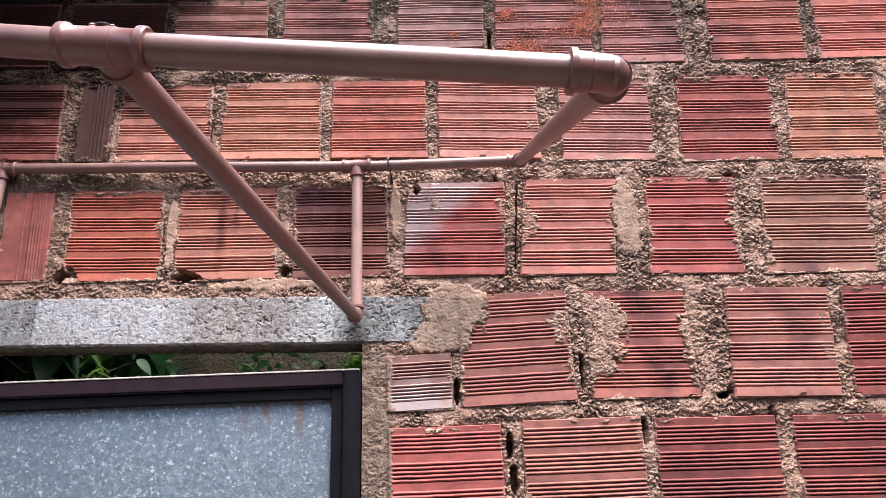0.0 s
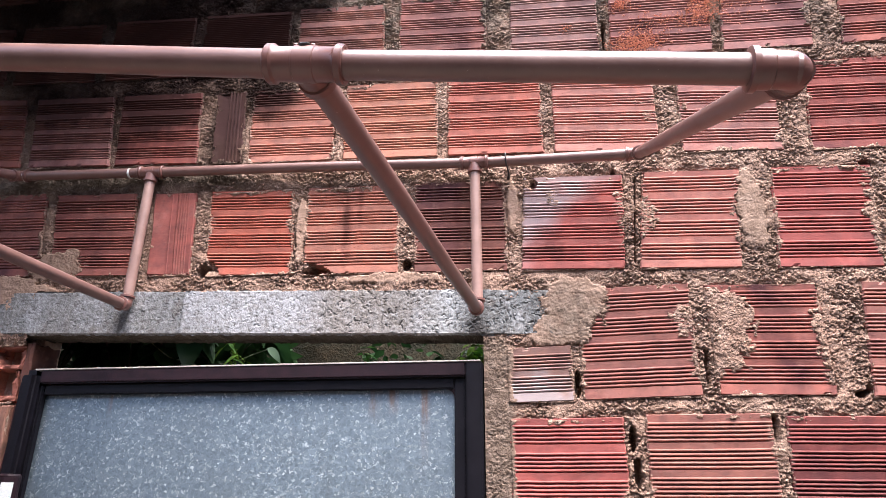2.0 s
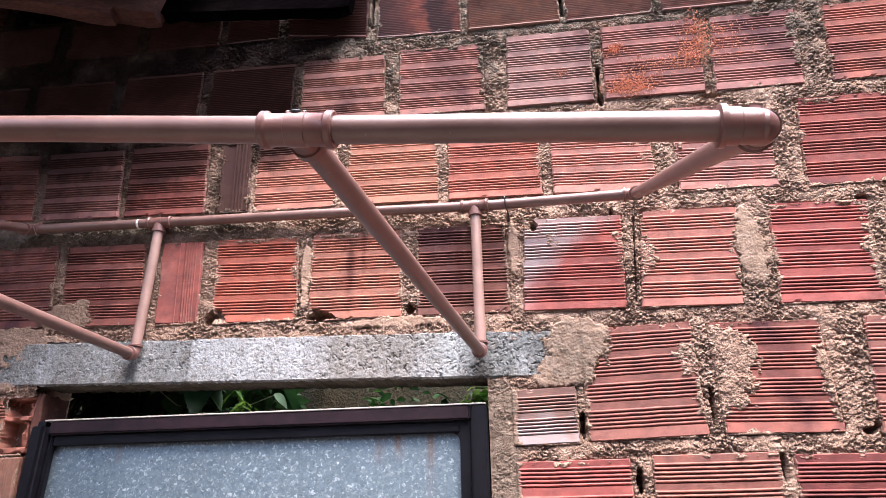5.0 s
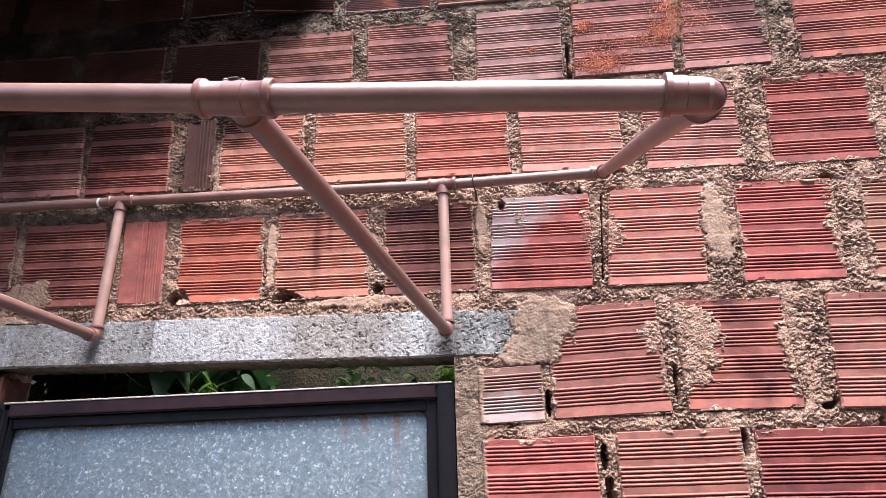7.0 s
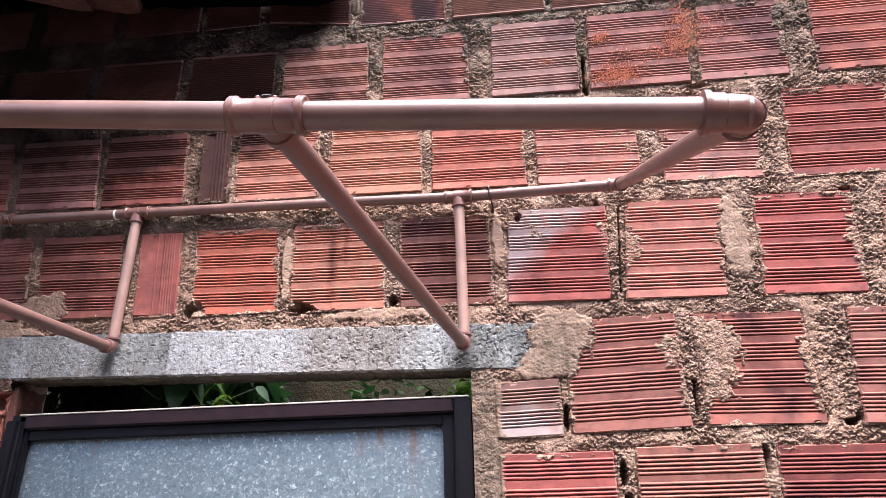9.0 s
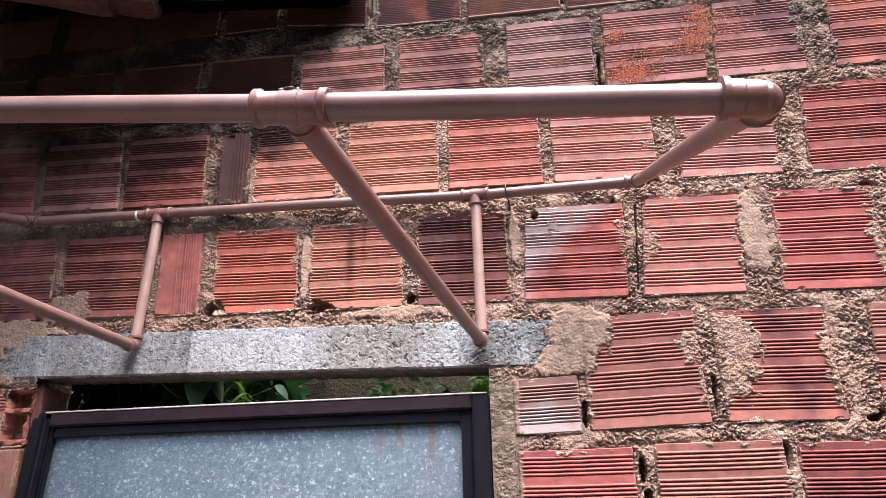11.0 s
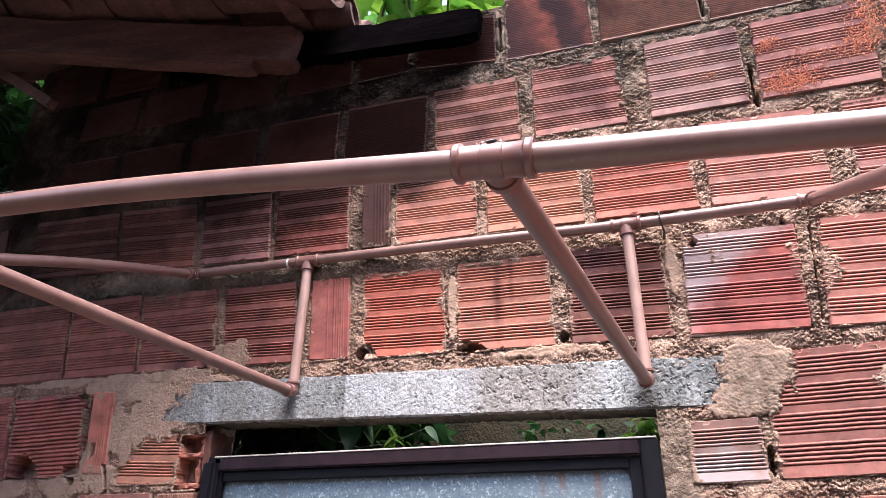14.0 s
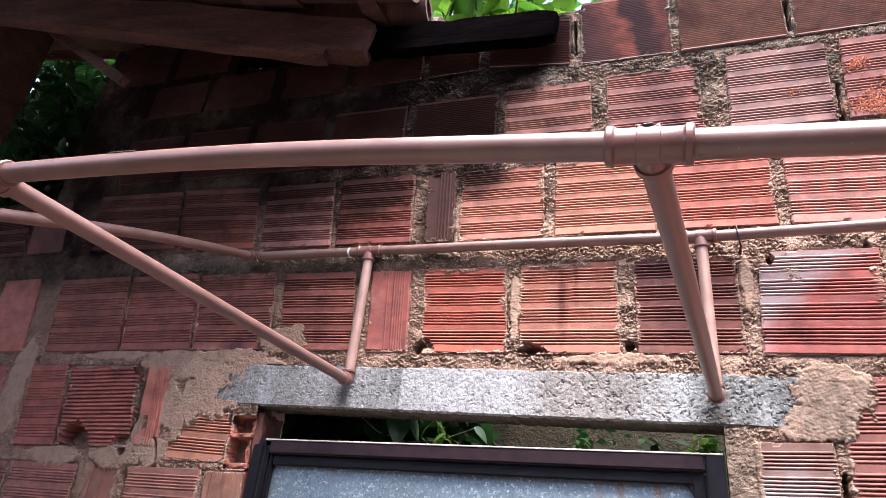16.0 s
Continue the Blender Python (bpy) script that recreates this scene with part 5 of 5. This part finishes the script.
# ---------------------------------------------------------------- pillar, unseen side walls, rest of the yard
pillar = part("pillar", bevelled_box(-2.62, -2.20, 1.06, 1.248, 2.715, 3.55, 0.01), ROOF_CLAY)
tagged(pillar, "dark red clay pillar carrying the old roof", "pillar", kind="structure")
# Out-of-view walls, sized and toned to cut sky light and darken reflections.
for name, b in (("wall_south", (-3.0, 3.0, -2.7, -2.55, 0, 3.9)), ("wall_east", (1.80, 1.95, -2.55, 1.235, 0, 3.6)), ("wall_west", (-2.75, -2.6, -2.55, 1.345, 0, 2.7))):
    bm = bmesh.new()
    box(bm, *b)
    tagged(part(name, bm, SHADE_CONCRETE if name == "wall_west" else PLASTER), "unseen plain yard wall added to shape the light", "wall", kind="structure")
bm = bmesh.new()
box(bm, -30, 30, -30, 30, -0.1, 0.0)
tagged(part("ground", bm, EARTH), "bare damp earth around the house", "ground", kind="structure")
bm = bmesh.new()
box(bm, -2.6, 2.6, -2.55, 1.24, 0.001, 0.012)
tagged(part("floor", bm, SLAB), "worn cement yard floor", "floor", kind="structure")

# ---------------------------------------------------------------- garden behind the wall
bank_x = np.linspace(-5, 4, 70)
bank_t = np.linspace(0, 1, 30)
BX, BT = np.meshgrid(bank_x, bank_t)
BY = 1.58 + 0.5 * BT ** 2 + 0.55 / (1 + np.exp((BX + 1.5) * 9)) + 0.10 * fbm(BX, BT * 3, 1.6, 4, 91)
# left end raised to block the sky behind the leaves
BZ = -0.05 + (2.75 + 1.9 / (1 + np.exp((BX + 1.55) * 9))) * BT + 0.12 * fbm(BX, BT * 3, 2.5, 4, 92)
BZ[0] = -0.05
verts = np.stack([BX, BY, BZ], -1).reshape(-1, 3)
faces = [(i * 70 + j, i * 70 + j + 1, (i + 1) * 70 + j + 1, (i + 1) * 70 + j) for i in range(29) for j in range(69)]
mesh = bpy.data.meshes.new("earth_bank")
mesh.from_pydata(verts.tolist(), [], faces)
mesh.shade_smooth()
tagged(link_mesh("earth_bank", mesh, BANK), "steep mossy earth bank behind the wall, darkened as shaded", "bank", kind="structure")


def leaf_mesh(name, length, width, fold=0.25, droop=0.3):
    """A pointed leaf along +x, folded at its midrib."""
    bm = bmesh.new()
    n = 7
    rows_ = []
    for k in range(n + 1):
        t = k / n
        w = width / 2 * math.sin(math.pi * t ** 0.75) ** 0.8 if 0 < t < 1 else 0.001
        z = -droop * length * t * t
        rows_.append([bm.verts.new((length * t, s * w, z + fold * abs(s) * w)) for s in (-1, -0.5, 0, 0.5, 1)])
    for r0, r1 in zip(rows_, rows_[1:]):
        for k in range(4):
            bm.faces.new((r0[k], r0[k + 1], r1[k + 1], r1[k]))
    mesh = bpy.data.meshes.new(name)
    bm.to_mesh(mesh)
    bm.free()
    mesh.shade_smooth()
    return mesh


def shrub(x, y, z, height, spread, leaves, size, mat, label, seed, lean=(0, 0), broad=0.55, group=""):
    """A plant of thin stems with many pointed leaves, each a part."""
    r = random.Random(seed)
    ob = new("shrub")
    ob.location = (x, y, z)
    tagged(ob, label, "plant", group)
    meshes = [leaf_mesh("leaf", size * s, size * s * q, 0.25, d) for s, q, d in ((1.0, broad, 0.3), (0.8, broad * 1.1, 0.15), (1.2, broad * 0.9, 0.45))]
    for m in meshes:
        m.materials.append(mat)
    stems = []
    for k in range(max(3, leaves // 14)):
        a = r.uniform(0, 6.28)
        tip = Vector((lean[0] + spread * r.uniform(0.3, 1) * math.cos(a), lean[1] + spread * r.uniform(0.3, 1) * math.sin(a), height * r.uniform(0.6, 1.0)))
        mid = tip * 0.5 + Vector((r.uniform(-0.1, 0.1), r.uniform(-0.1, 0.1), 0.12)) * height
        bm = bmesh.new()
        pts = [Vector((0, 0, 0)), mid * 0.5, mid, tip * 0.8 + mid * 0.2, tip]
        thick = min(1.0, height)
        tube(bm, pts, [q * thick for q in (0.007, 0.006, 0.005, 0.004, 0.002)], 6)
        stems.append((mid, tip, part("stem", bm, BARK, ob)))
    for k in range(leaves):
        mid, tip, stem = r.choice(stems)
        g = min(0.04, 0.35 * size)
        p = mid.lerp(tip, r.uniform(0, 1.05)) + Vector((r.gauss(0, g), r.gauss(0, g), r.gauss(0, g)))
        lf = new("leaf", r.choice(meshes))
        lf.parent = stem
        lf.matrix_basis = pose(*p, r.uniform(-25, 25), r.uniform(-10, 50), r.uniform(0, 360))
    return ob


shrub(-0.80, 1.78, 2.85, 1.05, 0.36, 240, 0.115, LEAF_BRIGHT, "bright green broad-leaved climber above the wall", 3, (0.10, 0), 0.75, "climbers above the wall")
shrub(-0.34, 1.80, 2.90, 0.95, 0.34, 200, 0.115, LEAF_BRIGHT, "bright green broad-leaved climber above the wall", 13, (0.05, 0), 0.75, "climbers above the wall")
shrub(-1.00, 1.62, 1.95, 0.50, 0.30, 120, 0.12, LEAF_SHADE, "leafy shrub behind the door in shade-darkened green", 4, group="shrubs behind the door")
shrub(-1.30, 1.60, 1.85, 0.60, 0.30, 120, 0.13, LEAF_SHADE, "leafy shrub behind the door in shade-darkened green", 5, group="shrubs behind the door")
shrub(-0.75, 1.62, 1.95, 0.40, 0.22, 70, 0.10, LEAF_SHADE, "leafy shrub behind the door in shade-darkened green", 7, group="shrubs behind the door")
shrub(-0.665, 1.47, 2.035, 0.120, 0.032, 20, 0.036, LEAF_BRIGHT, "small bright green weed with narrow leaves behind the door", 6, broad=0.26)
shrub(-0.36, 1.50, 2.03, 0.085, 0.10, 44, 0.024, LEAF_MID, "low straggling green weed behind the door", 16, broad=0.4)
shrub(-0.114, 1.336, 2.03, 0.070, 0.024, 60, 0.024, LEAF_BRIGHT, "tiny fern-like weed at the edge of the opening", 8, (-0.032, 0.02))
shrub(-2.5, 1.9, 1.8, 1.9, 0.6, 260, 0.07, LEAF_DARK, "dense shade-darkened foliage beyond the stepped wall", 9)
shrub(-2.8, 2.4, 1.8, 2.1, 0.6, 180, 0.07, LEAF_SHADE, "foliage in shade-darkened green beyond the stepped wall", 10)

sprig = new("sprig")
sprig.location = (-0.90, 1.47, 2.15)
tagged(sprig, "thin pale stem with one pale green leaf hanging behind the door", "plant")
bm = bmesh.new()
tube(bm, [(0.0, 0.0, 0.02), (0.03, 0.002, -0.008), (0.07, 0.0, -0.036), (0.145, -0.002, -0.058), (0.22, 0.0, -0.052), (0.30, 0.004, -0.022)], [0.0016, 0.0015, 0.0014, 0.0012, 0.0011, 0.0008], 6)
part("stem", bm, PALE_STEM, sprig, "pale dry stem")
pale_leaf = leaf_mesh("leaf", 0.042, 0.026, 0.15, 0.4)
pale_leaf.materials.append(LEAF_PALE)
leaf = new("leaf", pale_leaf)
leaf.parent = sprig
leaf.matrix_basis = pose(0.298, 0.003, -0.020, 50, 30, 20)


def thicket(x0, x1, y0, y1, z0, z1, count, size, mat, label, seed):
    """Many small pointed leaves in one mesh."""
    r = random.Random(seed)
    vs, fs = [], []
    for _ in range(count):
        m = pose(r.uniform(x0, x1), r.uniform(y0, y1), r.uniform(z0, z1), r.uniform(-60, 60), r.uniform(-40, 60), r.uniform(0, 360))
        s = size * r.uniform(0.6, 1.3)
        n = len(vs)
        vs += [tuple(m @ Vector(p)) for p in ((0, 0, 0), (0.35 * s, -0.24 * s, 0.04 * s), (0.4 * s, 0, -0.03 * s), (0.35 * s, 0.24 * s, 0.04 * s), (0.72 * s, -0.17 * s, 0), (0.75 * s, 0, -0.07 * s), (0.72 * s, 0.17 * s, 0), (s, 0, -0.14 * s))]
        fs += [(n, n + 1, n + 2), (n, n + 2, n + 3), (n + 1, n + 4, n + 5, n + 2), (n + 2, n + 5, n + 6, n + 3), (n + 4, n + 7, n + 5), (n + 5, n + 7, n + 6)]
    mesh = bpy.data.meshes.new("foliage")
    mesh.from_pydata(vs, [], fs)
    mesh.shade_smooth()
    return tagged(link_mesh("foliage", mesh, mat), label, "foliage", kind="stuff")


thicket(-2.9, -1.72, 1.42, 1.85, 2.5, 4.2, 9000, 0.075, LEAF_DARK, "dense small leaves in shade-darkened green beyond the stepped wall", 21)
thicket(-1.6, -0.66, 1.55, 1.85, 1.9, 2.42, 600, 0.09, LEAF_SHADE, "tangled leaves in shade-darkened green on the bank", 22)
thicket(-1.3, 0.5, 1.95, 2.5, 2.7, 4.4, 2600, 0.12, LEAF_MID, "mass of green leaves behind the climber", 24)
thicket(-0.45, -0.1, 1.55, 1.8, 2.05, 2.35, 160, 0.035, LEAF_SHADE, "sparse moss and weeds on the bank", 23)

# ---------------------------------------------------------------- orange crumbs on the upper bricks
verts, faces = [], []
r = random.Random(12)
for cx, cz, sx, sz, count in ((0.376, 2.81, 0.018, 0.034, 420), (0.35, 2.765, 0.014, 0.014, 200), (0.215, 2.695, 0.026, 0.010, 420), (0.23, 2.715, 0.03, 0.012, 200), (0.198, 2.80, 0.012, 0.009, 140), (0.30, 2.755, 0.05, 0.012, 170), (0.44, 2.80, 0.03, 0.03, 120), (0.08, 2.75, 0.008, 0.008, 26)):
    for _ in range(count):
        x, z, s = r.gauss(cx, sx), r.gauss(cz, sz), r.uniform(0.0009, 0.0022)
        y = FACE - 0.0025
        n = len(verts)
        verts += [(x + s * r.uniform(0.6, 1.5), y, z), (x - s * r.uniform(0.6, 1.5), y, z + s * 0.2), (x, y, z + s), (x, y + 0.001, z - s), (x + s * 0.2, y - s * 1.2, z), (x, y + s, z)]
        faces += [(n + a, n + b, n + c) for a, b, c in ((0, 2, 4), (2, 1, 4), (1, 3, 4), (3, 0, 4), (2, 0, 5), (1, 2, 5), (3, 1, 5), (0, 3, 5))]
mesh = bpy.data.meshes.new("crumbs")
mesh.from_pydata(verts, [], faces)
tagged(link_mesh("crumbs", mesh, CRUMB), "orange crumbly deposit stuck in the brick grooves", "crumbs", kind="stuff")
